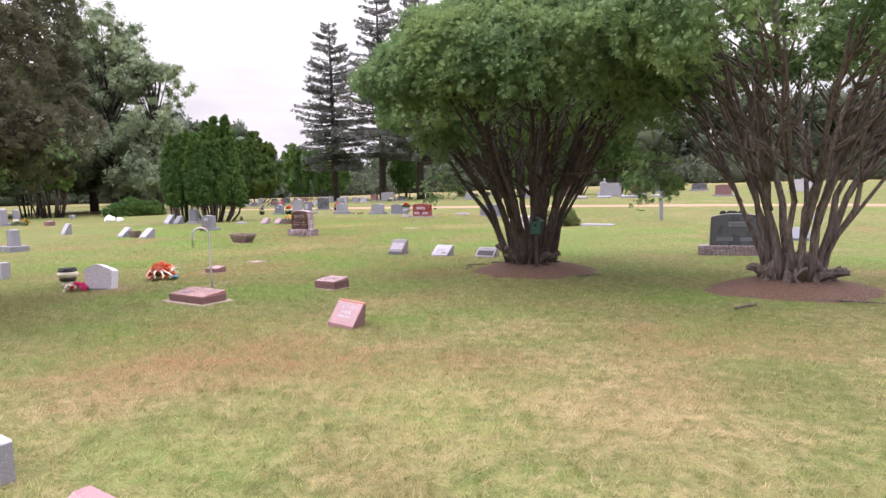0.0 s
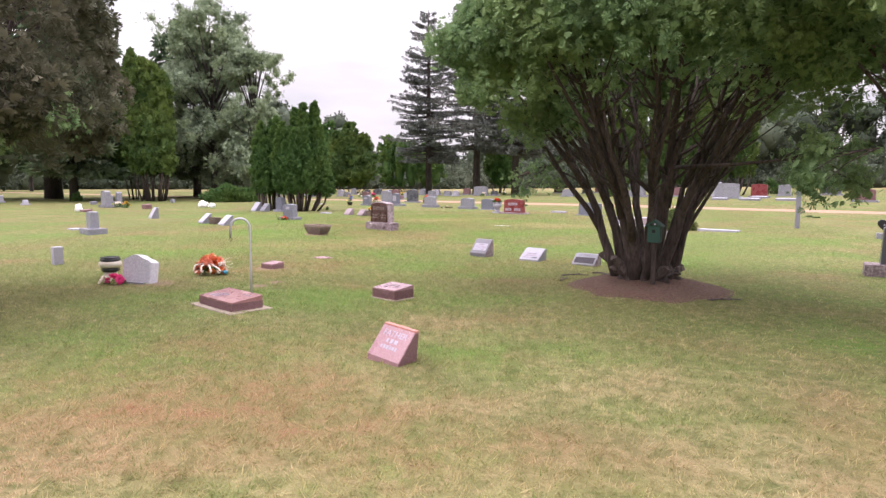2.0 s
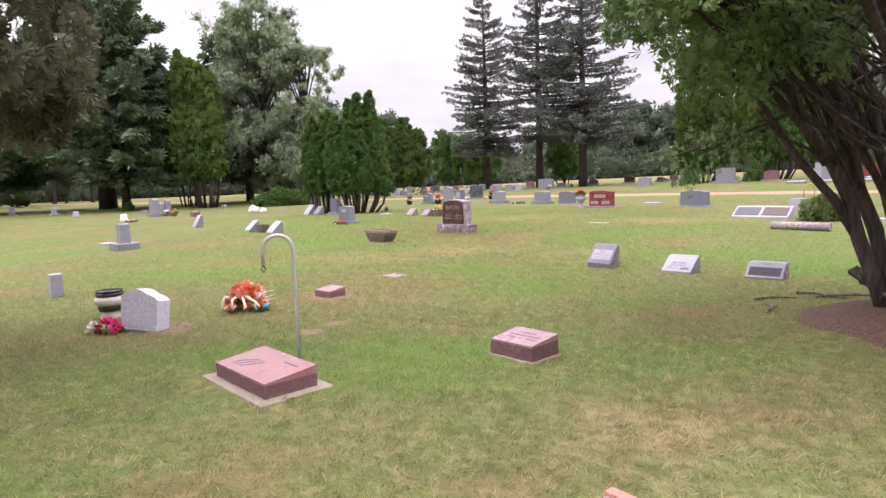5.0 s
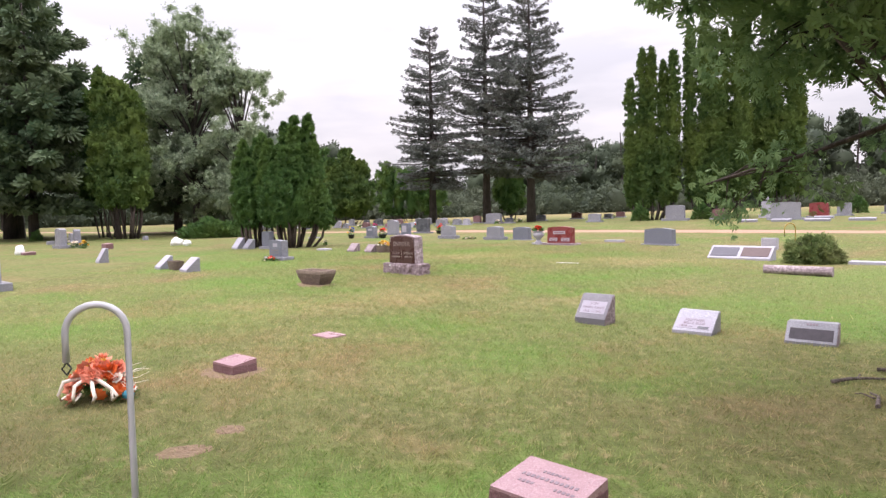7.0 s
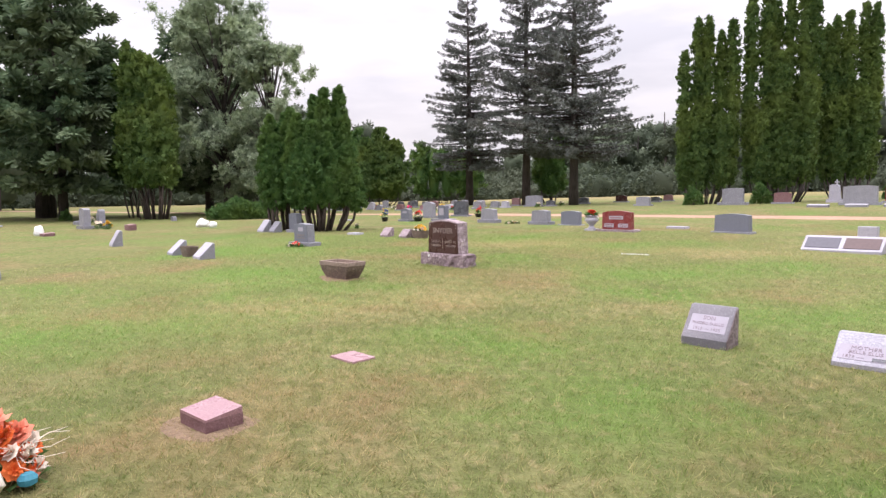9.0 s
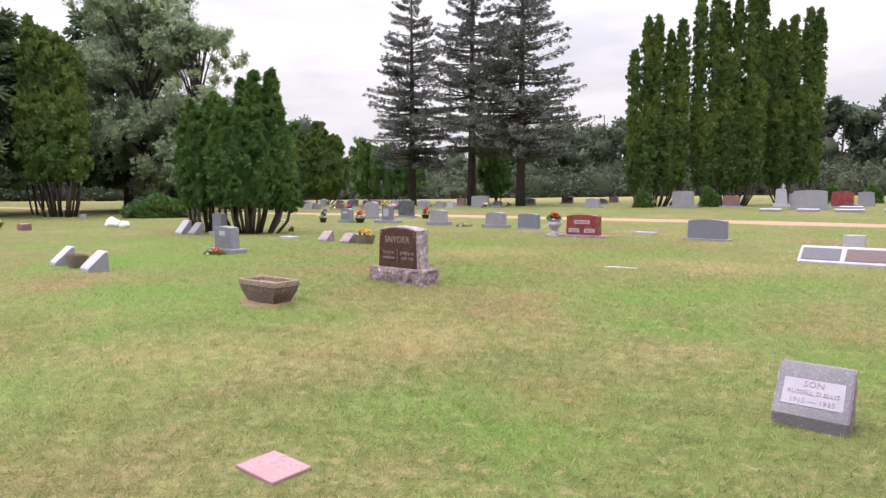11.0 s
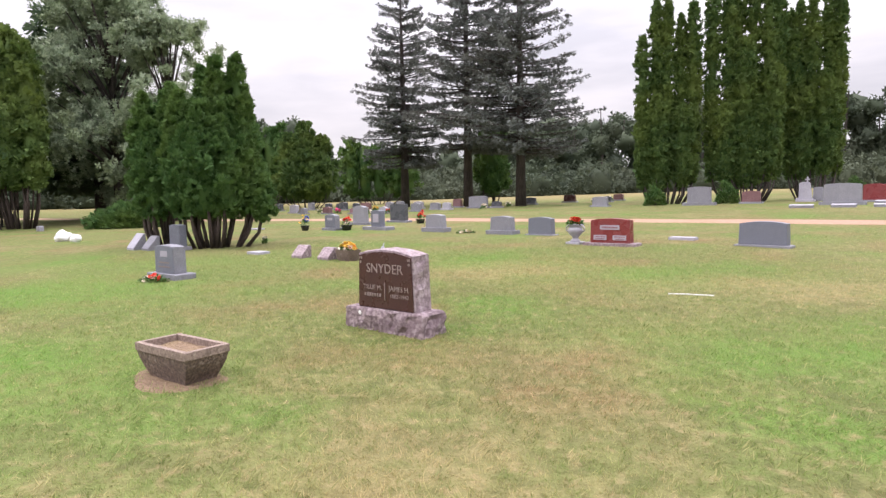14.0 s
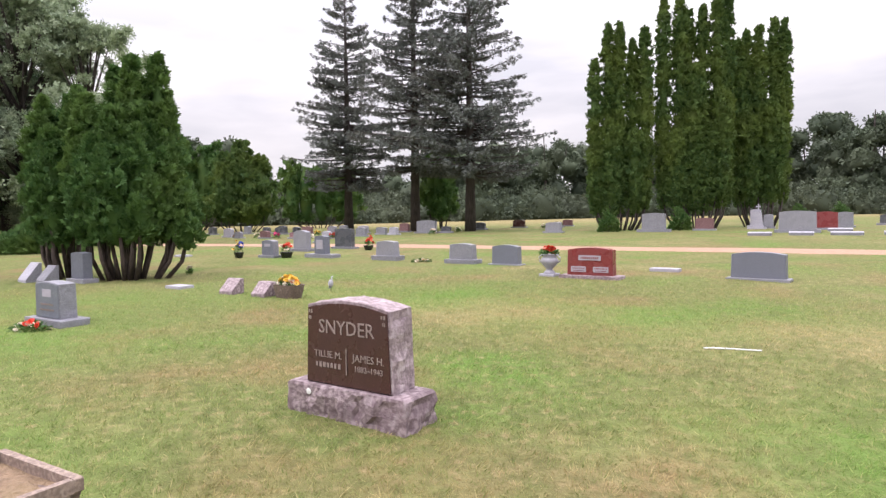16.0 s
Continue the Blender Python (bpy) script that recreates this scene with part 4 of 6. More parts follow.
arborvitae(-29.6, 44.2, "tall yellowish green arborvitae clump on leaning stems", [(-1.5, 0, 11.6, 0.50, 2.1), (-0.7, 0.1, 11.0, 0.55, 2.0), (0.2, 0, 10.6, 0.6, 2.0), (1.1, 0, 9.8, 0.6, 2.0), (-1.0, -0.5, 7.5, 0.8, 2.0), (0.4, -0.5, 7.0, 0.85, 2.0), (1.4, -0.3, 6.0, 0.6, 2.0)], L_COLUMN, M_BARK, group="column trees", size=0.32, density=1.4)
arborvitae(-33.2, 47.0, "tall dark arborvitae clump on several trunks", [(-1.2, 0, 10.8, 1.1, 2.4), (0.2, 0.1, 12.0, 1.0, 2.4), (1.2, 0, 11.4, 1.1, 2.4)], L_ARB, M_DARKBARK, group="column trees", size=0.36, density=1.2)


def broadleaf(x, y, height, radius, label, seed, mat, lobes=16, n=9000, size=0.42, low=0.25, bark=None, name="broadleaf_tree", tr=0.35, shape=None):
    """A leafy tree: trunk, forking limbs and a crown of many leaf clumps in uneven masses."""
    r = random.Random(seed)
    top = thing(name, x, y, 0, label, "tree")
    bm = bmesh.new()
    tube(bm, [(0, 0, -0.1), (0.1, 0, height * 0.2), (0, 0.1, height * 0.45), (0.1, 0, height * 0.8)], tr, 0.06, 8)
    cs = []
    for i in range(lobes):
        a, u = r.uniform(0, 2 * math.pi), r.uniform(0, 1)
        z = height * (low + (0.95 - low) * u)
        rr = radius * math.sqrt(max(0.05, 1 - (abs(u - 0.35) / 0.72) ** 2)) * r.uniform(0.35, 0.85)
        c = Vector((math.cos(a) * rr, math.sin(a) * rr, z))
        cs.append((c, r.uniform(0.8, 1.3) * 1.45 * radius / math.sqrt(lobes)))
        b = Vector((0, 0, max(height * 0.18, z * 0.62)))
        tube(bm, [b, b.lerp(c, 0.5) + Vector((0, 0, 0.2)), c], 0.10, 0.02, 5)
    part("trunk", bm, bark or M_DARKBARK, top, smooth=True)
    subs = 9
    sc = np.concatenate([np.array([tuple(c)]) + rng.normal(size=(subs, 3)) * q * np.array([0.75, 0.75, 0.6]) for c, q in cs])
    k = rng.integers(0, len(sc), n)
    d = unit(rng.normal(size=(n, 3)))
    C = sc[k]
    rad = np.abs(rng.normal(size=n)) * 0.30 * radius / math.sqrt(lobes) * 1.9
    foliage("crown", C + d * rad[:, None] * np.array([1, 1, 0.8]), d + np.array([0, 0, -0.1]), size, shape or SPRAY_LEAF, mat, top, 0.7)
    return top


broadleaf(-29.0, 51.5, 16.8, 4.7, "tall silvery-leaved deciduous tree with airy crown", 31, L_SILVER, 64, 40000, 0.205, 0.12)
broadleaf(-24.6, 50.5, 12.6, 2.7, "silvery-leaved deciduous tree with arching twigs", 32, L_SILVER, 34, 20000, 0.19, 0.15)


def shrub(x, y, w, d, h, label, mat, n, size, seed, name="bush", shape=None):
    top = thing(name, x, y, 0, label, "bush")
    bm = bmesh.new()
    r = random.Random(seed)
    for i in range(10):
        a = r.uniform(0, 6.28)
        tube(bm, [(0, 0, -0.03), (math.cos(a) * w * 0.18, math.sin(a) * d * 0.18, h * 0.45), (math.cos(a) * w * 0.34, math.sin(a) * d * 0.34, h * 0.8)], 0.02, 0.006, 5)
    part("twigs", bm, M_BARK, top)
    u = unit(rng.normal(size=(n, 3)))
    u[:, 2] = np.abs(u[:, 2])
    e = 1 + 0.35 * lump(u, 1.9, seed)
    rad = (0.45 + 0.55 * rng.uniform(0, 1, n) ** 0.5) * e
    p = u * rad[:, None] * np.array([w / 2, d / 2, h])
    p[:, 2] = np.maximum(p[:, 2], 0.02)
    foliage("leaves", p, u + np.array([0, 0, 0.3]), size, shape or SPRAY_FLAT, mat, top, 0.5)
    return top


shrub(4.40, 23.5, 1.15, 1.0, 0.66, "low spreading grey-green juniper bush on the lawn", L_BUSH, 2600, 0.11, 41)
shrub(-23.0, 43.5, 4.2, 2.2, 1.15, "low wide dark juniper bush under the trees", L_ARB, 3200, 0.22, 42)
shrub(-35.0, 42.6, 0.7, 0.6, 0.62, "small round dark bush on the lawn", L_ARB, 500, 0.13, 43)
for bx, by, bh in ((20.0, 57.0, 1.25), (17.7, 57.5, 1.2), (8.3, 52.6, 1.2), (4.3, 52.8, 1.1)):
    shrub(bx, by, 1.2, 1.2, bh, "clipped round dark green bush among gravestones", L_ARB, 900, 0.16, 44)

# arborvitae hedge and woods in the distance
arborvitae(-33.0, 84.0, "far hedge of dark arborvitae columns", [(-5, 0, 9.0, 1.5, 1.0), (-3, 0.5, 9.2, 1.5, 1.0), (-1.2, 0, 9.4, 1.5, 1.0), (0.8, 0.4, 9.0, 1.5, 1.0), (2.4, 0, 9.3, 1.4, 1.0)], L_ARB, M_DARKBARK, size=0.55, density=1.3)
arborvitae(-19.5, 84.0, "far dark arborvitae columns at the field edge", [(-3, 0, 7.2, 1.3, 0.8), (-1.5, 0, 7.0, 1.2, 0.8), (0.2, 0, 6.6, 1.3, 0.8), (2, 0.4, 6.2, 1.3, 0.8), (3.4, 0, 6.5, 1.2, 0.8)], L_ARB, M_DARKBARK, size=0.55, density=1.3)
arborvitae(-24.8, 75.0, "broad rounded green evergreen before the far hedge", [(0, 0, 8.4, 2.3, 0.9), (-1.7, 0.2, 7.3, 1.7, 0.9), (1.8, 0, 7.0, 1.7, 0.9), (-0.6, -1.0, 6.6, 1.8, 0.8), (0.9, -1.1, 6.2, 1.7, 0.8)], L_COLUMN, M_DARKBARK, size=0.38, density=1.5, tip=0.6)
broadleaf(-42.0, 78.0, 9.0, 4.4, "rounded green tree at the field edge", 34, L_WOOD, 16, 5000, 0.6, 0.15, shape=SPRAY_FAN)


def woods():
    """The wall of woodland all round the cemetery."""
    r = random.Random(77)
    P, D = [], []
    bm = bmesh.new()
    seed_ball = bmesh.new()
    bmesh.ops.create_icosphere(seed_ball, subdivisions=2, radius=1)
    seed_ball.verts.index_update()
    ball = np.array([tuple(v.co) for v in seed_ball.verts])
    faces = np.array([[v.index for v in f.verts] for f in seed_ball.faces])
    seed_ball.free()
    MV, MF = [], []
    spots = []
    for i in range(78):
        u = i / 77
        ang = radians(-75 + 150 * u)
        dist = 128 + r.uniform(-8, 8)
        spots.append((dist * math.sin(ang), 4 + dist * math.cos(ang), 0))
        ang += radians(1)
        spots.append(((dist + 12) * math.sin(ang), 4 + (dist + 12) * math.cos(ang), 2))
    for i in range(34):
        ang = radians(105 + 150 * i / 33)
        spots.append((95 * math.sin(ang), 8 + 95 * math.cos(ang), 1))
    for i in range(26):
        spots.append((-62 - r.uniform(0, 14), -40 + i * 4.6, 1))
    for x, y, coarse in spots:
        gz = ground(x, y)
        if -45 < x < -8 and y > 60:
            h = r.uniform(7.5, 11)
        else:
            h = r.uniform(12, 17) + (3 if x > 25 else 0) + (1 if coarse == 2 else 0) + (3 if x < -30 else 0)
        w = r.uniform(3.6, 5.6)
        tube(bm, [(x, y, gz - 0.2), (x + r.uniform(-.5, .5), y, gz + h * 0.4), (x, y, gz + h * 0.85)], 0.28, 0.08, 5)
        n = (760, 60, 300)[coarse]
        k = 5 if coarse == 1 else 9
        cs = np.array([(x + r.uniform(-1, 1) * w * 0.7, y + r.uniform(-1, 1) * w * 0.7, gz + h * r.uniform(0.08, 0.86)) for _ in range(k)])
        rs = np.array([w * r.uniform(0.35, 0.6) for _ in range(k)])
        idx = rng.integers(0, k, n)
        d = unit(rng.normal(size=(n, 3)))
        for c_, r_ in zip(cs, rs):
            bulge = 1 + 0.5 * lump(ball * 1.3, 1.0, len(MV) * 1.7) + 0.25 * lump(ball * 3.1, 1.0, len(MV) * 2.3)
            mv = c_ + ball * (0.80 * r_ * bulge)[:, None]
            mv[:, 2] = np.maximum(mv[:, 2], gz)
            MF.append(faces + len(MV) * len(ball))
            MV.append(mv)
        P.append(np.maximum(cs[idx] + d * (rs[idx] * rng.uniform(0.5, 1.05, n))[:, None], [-1e9, -1e9, gz + 0.2]))
        D.append(d)
    SP, SD = [], []
    for i in range(150):
        ang = radians(-78 + 156 * i / 149)
        dist = 118 + r.uniform(-8, 4)
        x, y = dist * math.sin(ang), 4 + dist * math.cos(ang)
        n, gz, hh = 270, ground(x, y), r.uniform(2.5, 5.5)
        d = unit(rng.normal(size=(n, 3)))
        SP.append(np.array([x, y, gz]) + np.stack([rng.normal(size=n) * 2.0, rng.normal(size=n) * 1.2, 0.1 + hh * rng.uniform(0, 1, n) ** 1.2], 1))
        SD.append(d)
        bulge = 1 + 0.45 * lump(ball * 1.3, 1.0, i * 1.9) + 0.25 * lump(ball * 3.1, 1.0, i * 2.7)
        mv = np.array([x, y, gz + 0.3 * hh]) + ball * bulge[:, None] * np.array([2.2, 1.1, 0.45 * hh])
        mv[:, 2] = np.maximum(mv[:, 2], gz)
        MF.append(faces + len(MV) * len(ball))
        MV.append(mv)
    top = tagged(part("far_woods", bm, M_DARKBARK), "distant mixed woodland of dark green trees round the cemetery", "woods", kind="stuff")
    tagged(link_mesh("woodland_mass", arrays_mesh("woodland_mass", np.concatenate(MV), np.concatenate(MF)), L_WOOD, top), kind="stuff")
    foliage("woodland_leaves", np.concatenate(P), np.concatenate(D), 0.85, SPRAY_LEAF, L_WOOD, top, 0.6)
    foliage("undergrowth", np.concatenate(SP), np.concatenate(SD), 0.55, SPRAY_LEAF, L_WOOD, top, 0.6)


woods()


# ---------------------------------------------------------------- gravestones
ROW = -32.0
FRONT = lambda y, z, x=0.0: pose(x, y, z, 90, 0, 0)


def monument(x, y, w, h, d, mat, label, base=None, rise=0.06, taper=0.04, rough=0.0, base_mat=None, rz=ROW, face=None, lines=(), panel=None, line_mat=None, group="", lean=0.0):
    """An upright stone: a die, as a rule on a base, with a panel and worn lines of writing on its front."""
    top = thing("gravestone", x, y, rz, label, "gravestone", group)
    z0 = 0.0
    if base:
        bw, bh, bd = base
        part("base", block(bw, bd, bh + 0.05, 0.018 if rough else 0.008, 0.012, -0.05, x), base_mat or mat, top, "rough-hewn base" if rough else "")
        z0 = bh
    else:
        z0 = -0.04
    stone = part("die", die(w, h, d, rise, taper, rough, z0, y), mat, top)
    if lean:
        stone.rotation_euler = (radians(lean), 0, 0)
    if face:
        nest(part("polished_face", die(w * 0.965, h * 0.965, 0.012, rise, taper * 0.9, 0, z0 + h * 0.012, y), face, top, "polished dark face", pose(0, -d / 2 - 0.003, 0)), stone)
    if panel:
        px, pz, pw, ph, pm = panel
        holder = nest(part("panel", block(pw, ph, 0.008, 0, 0.002), pm, top, "", FRONT(-d / 2 - 0.003, z0 + pz, px)), stone)
    if lines:
        writing = bars(top, FRONT(-d / 2 - (0.013 if panel or face else 0.003), z0), lines, line_mat or M_SHADOWCUT)
        nest(writing, stone)
    return top


def slant(x, y, w, h, d, mat, label, side=None, rz=ROW, top_d=0.10, lip=0.06, panel=None, panel_mat=None, lines=(), line_mat=None, pad=None, group="slant markers"):
    """A slant marker: a wedge with a sloping face."""
    ob = thing("slant_marker", x, y, rz, label, "gravestone", group)
    bm = bmesh.new()
    prof = [(-d / 2, -0.05), (-d / 2, lip), (d / 2 - top_d, h), (d / 2, h), (d / 2, -0.05)]
    prism(bm, prof, -w / 2, w / 2, "x", 0, 0.06, 0.008)
    wedge = part("wedge", bm, mat, ob)
    ang = math.degrees(math.atan2(h - lip, d - top_d))
    m = pose(0, (-d / 2 + d / 2 - top_d) / 2, (h + lip) / 2, ang)
    if panel:
        pw, ph, py = panel
        nest(part("panel", block(pw, ph, 0.008, 0, 0.002, -0.004), panel_mat, ob, "smooth lettered panel", m @ pose(0, py, 0)), wedge)
    if lines:
        nest(bars(ob, m @ pose(0, 0, 0.005 if panel else 0.001), lines, line_mat or M_SHADOWCUT), wedge)
    if side:
        for s in (-1, 1):
            bm = bmesh.new()
            prism(bm, [(-d / 2 + 0.006, -0.05), (-d / 2 + 0.006, lip - 0.004), (d / 2 - top_d, h - 0.008), (d / 2 - 0.004, h - 0.008), (d / 2 - 0.004, -0.05)], s * w / 2 - 0.006, s * w / 2 + 0.006, "x", 0.012, 0.04, 0.004, x)
            part("rock_side", bm, side, ob)
    return ob, m


def bevel(x, y, w, d, h, mat, label, side, rz=ROW, drop=0.04, pad=None, lines=(), line_mat=None, group="low markers"):
    """A low bevel marker: rock-faced sides, smooth sloping top, sometimes on a concrete pad."""
    ob = thing("low_marker", x, y, rz, label, "gravestone", group)
    z0 = 0.0
    if pad:
        part("pad", block(pad[0], pad[1], 0.064, 0.03, 0.008, -0.05, x), M_CONC, ob, "weathered concrete pad")
    part("body", block(w, d, h - drop - 0.01 + 0.04, 0.012, 0.006, -0.04 + z0, y), side, ob)
    bm = bmesh.new()
    prism(bm, [(-d / 2, h - drop - 0.02), (-d / 2, h - drop), (d / 2, h), (d / 2, h - drop - 0.02)], -w / 2 + 0.002, w / 2 - 0.002, "x", 0, 0.06, 0.004)
    crown = part("top", bm, mat, ob, "smooth sloping top")
    m = pose(0, 0, h - drop / 2, math.degrees(math.atan2(drop, d)))
    if lines:
        nest(bars(ob, m, lines, line_mat or M_SHADOWCUT), crown)
    return ob, m


def flush(x, y, w, d, mat, label, rz=ROW, h=0.04):
    ob = thing("flush_marker", x, y, rz, label, "gravestone", "flush markers")
    part("slab", block(w, d, h + 0.04, 0.006, 0.006, -0.04, x), mat, ob)
    return ob


BLOOM_MESH = {}


def bloom_mesh(mat, petals=7):
    """One flower head a metre in radius, shared by all heads of its colour."""
    if mat.name in BLOOM_MESH:
        return BLOOM_MESH[mat.name]
    bm = bmesh.new()
    for ring, (rad, lift, tilt) in enumerate(((1.0, 0.0, 0.25), (0.65, 0.12, 0.6), (0.3, 0.3, 0.5))):
        for k in range(petals):
            a = 2 * math.pi * (k + 0.5 * ring) / petals
            c, sn = math.cos(a), math.sin(a)
            w = 0.42 * rad
            vs = [(0, 0, lift * 0.4), (c * rad * 0.6 - sn * w, sn * rad * 0.6 + c * w, lift + tilt * 0.4), (c * rad, sn * rad, lift + tilt), (c * rad * 0.6 + sn * w, sn * rad * 0.6 - c * w, lift + tilt * 0.4)]
            bm.faces.new([bm.verts.new(v) for v in vs])
    me = bpy.data.meshes.new("bloom")
    bm.to_mesh(me)
    bm.free()
    me.materials.append(mat)
    BLOOM_MESH[mat.name] = me
    return me


def blooms(parent, spots, mat, size):
    r = random.Random(len(spots) * 7 + int(size * 1000))
    for p in spots:
        ob = new("bloom", bloom_mesh(mat))
        ob.parent = parent
        s = size * r.uniform(0.7, 1.25)
        ob.matrix_basis = Matrix.LocRotScale(p, Euler((r.uniform(-0.9, 0.9), r.uniform(-0.9, 0.9), r.uniform(0, 6.28))), (s, s, s))


def bunch(n, rx, ry, h, seed, z=0.0):
    r = random.Random(seed)
    out = []
    while len(out) < n:
        a, u = r.uniform(0, 6.28), math.sqrt(r.uniform(0, 1))
        out.append((rx * u * math.cos(a), ry * u * math.sin(a), z + h * math.sqrt(max(0.02, 1 - u * u)) * r.uniform(0.75, 1.05)))
    return out


def greens(parent, n, rx, ry, h, seed, size=0.09, z=0.0):
    p = np.array(bunch(n, rx, ry, h * 0.8, seed, z))
    d = unit(p - np.array([0, 0, z - 0.05]))
    foliage("leaves", p, d, size, SPRAY_LEAF, L_ARB, parent, 0.4)


# the brown family stone on its rough base
family = thing("gravestone", -5.06, 21.42, ROW, "polished brown granite family gravestone on rough mauve base", "gravestone")
part("base", block(1.16, 0.37, 0.29, 0.055, 0.02, -0.05, 4.0), M_ROCK, family, "rough-hewn mauve stone base")
part("die", die(0.86, 0.66, 0.27, 0.055, 0.05, 0.022, 0.24, 2.0), M_ROCK, family, "die with rock-pitched edges", pose(0, 0.01, 0))
face_ = part("polished_face", die(0.835, 0.63, 0.014, 0.05, 0.05, 0, 0.245, 2.0), M_BROWN, family, "polished brown lettered face", pose(0, -0.13, 0))
F = -0.140
for body_, size_, z_, x_ in (("SNYDER", 0.150, 0.685, 0.0), ("JAMES H.", 0.078, 0.475, 0.215), ("1882–1943", 0.062, 0.395, 0.215), ("TILLIE M.", 0.074, 0.475, -0.185)):
    nest(lettering(family, FRONT(F, z_, x_), body_, size_, M_CARVE), face_)
nest(bars(family, FRONT(F, 0.395), [(-0.185, 0, 0.27, 0.042)], M_CARVE), face_)
nest(part("divider", block(0.007, 0.20, 0.006, 0, 0.001), M_CARVE, family, "", FRONT(F, 0.44, 0.005)), face_)
for s in (-1, 1):
    nest(bars(family, FRONT(F, 0.80), [(s * 0.36, 0.0, 0.05, 0.03), (s * 0.365, -0.05, 0.03, 0.03)], M_CARVE, "carved_sprig"), face_)
bm = bmesh.new()
lathe(bm, [(0.022, 0.0), (0.026, 0.003), (0.012, 0.006)], 9)
part("lichen_spot", bm, M_WHITE, family, "pale lichen spot", FRONT(-0.196, 0.185, -0.34))


def planter(x, y, rz):
    ob = thing("planter", x, y, rz, "weathered brown cast stone planter with carved scrolls, empty", "planter")
    w, d, h = 0.78, 0.42, 0.275
    bm = bmesh.new()
    rings = []
    for z, k in ((-0.02, 0.66), (0.03, 0.72), (0.09, 0.82), (0.17, 0.93), (h - 0.035, 0.985)):
        ww, dd = w * k / 2, d * (k * 0.85 + 0.12) / 2
        rings.append([bm.verts.new(p) for p in ((-ww, -dd, z), (ww, -dd, z), (ww, dd, z), (-ww, dd, z))])
    for r0, r1 in zip(rings, rings[1:]):
        for i in range(4):
            bm.faces.new((r0[i], r0[(i + 1) % 4], r1[(i + 1) % 4], r1[i]))
    bm.faces.new(rings[0][::-1])
    bm.faces.new(rings[-1])
    part("body", bm, M_CAST, ob)
    bm = bmesh.new()
    t = 0.045
    for cx, cy, a, b in ((0, -d / 2 + t / 2, w, t), (0, d / 2 - t / 2, w, t), (-w / 2 + t / 2, 0, t, d - 2 * t), (w / 2 - t / 2, 0, t, d - 2 * t)):
        o = [(cx - a / 2, cy - b / 2), (cx + a / 2, cy - b / 2), (cx + a / 2, cy + b / 2), (cx - a / 2, cy + b / 2)]
        prism(bm, o, h - 0.04, h + 0.03, "z", 0.004, 0.05, 0.006)
    part("rim", bm, M_RIM, ob, "pale worn rim")
    bm = bmesh.new()
    n = 8
    g = [[bm.verts.new((-w / 2 + t + (w - 2 * t) * i / n, -d / 2 + t + (d - 2 * t) * j / n, h - 0.045 + 0.02 * noise.noise(Vector((i * .9, j * .9, 3))))) for i in range(n + 1)] for j in range(n + 1)]
    for j in range(n):
        for i in range(n):
            bm.faces.new((g[j][i], g[j][i + 1], g[j + 1][i + 1], g[j + 1][i]))
    part("soil", bm, M_SOIL, ob, "dry soil with dead leaves", pose(0, 0, 0.018))
    for face, n_s in ((0, 4), (1, 2), (2, 4), (3, 2)):
        for i in range(n_s):
            bm = bmesh.new()
            u = (i + 0.5) / n_s - 0.5
            pts = []
            turn = -1 if i % 2 else 1
            for k in range(12):
                a = k * 0.62
                rr = 0.062 * (1 - k / 13)
                pts.append((turn * rr * math.cos(a), 0, 0.17 + rr * math.sin(a)))
            span = (w * 0.78) if face in (0, 2) else (d * 0.70)
            if face == 0:
                m = pose(u * span, -d * 0.445, 0.0, -14)
            elif face == 2:
                m = pose(u * span, d * 0.445, 0.0, -14, 0, 180)
            else:
                m = pose((1 if face == 1 else -1) * w * 0.435, u * span, 0.0, -16, 0, 90 if face == 1 else -90)
            tube(bm, pts, 0.012, 0.007, 5)
            part("scroll", bm, M_CAST, ob, "", m, True)
    return ob


planter(-6.60, 19.72, -29)

# markers passed close by
father, fm = slant(-0.85, 7.37, 0.40, 0.30, 0.24, M_PINK, "tilted pink granite marker lettered as a parent's, in dry grass", M_PINKROCK, -30, 0.05, 0.04, group="")
father.rotation_euler = (radians(-3), radians(4), radians(-30))
lettering(father, fm @ pose(0, 0.085, 0.001), "FATHER", 0.085, M_PALECUT)
bars(father, fm @ pose(0, 0, 0.001), [(0.0, 0.015, 0.16, 0.045), (0.0, -0.05, 0.22, 0.040)], M_PALECUT)
bm = bmesh.new()
prism(bm, [(0.068, 0.285), (0.068, 0.312), (0.122, 0.312), (0.122, 0.285)], -0.20, 0.20, "x", 0.006, 0.05, 0.005)
part("top_edge", bm, M_REDTOP, father, "salmon rough top edge")

twin, tm = bevel(-3.65, 9.44, 0.88, 0.44, 0.18, M_ROSE, "long rose granite low marker on a concrete pad", M_PINKROCK, -32, 0.05, (1.08, 0.62), [(0.24, 0.11, 0.22, 0.025)])
bm = bmesh.new()
for k in range(3):
    tube(bm, [(-0.30 + 0.07 * k, -0.14, 0.002), (-0.24 + 0.09 * k, -0.05, 0.004), (-0.12 + 0.05 * k, 0.02, 0.002)], 0.005, 0.003, 5)
part("etched_motif", bm, M_PALECUT, twin, "", tm)

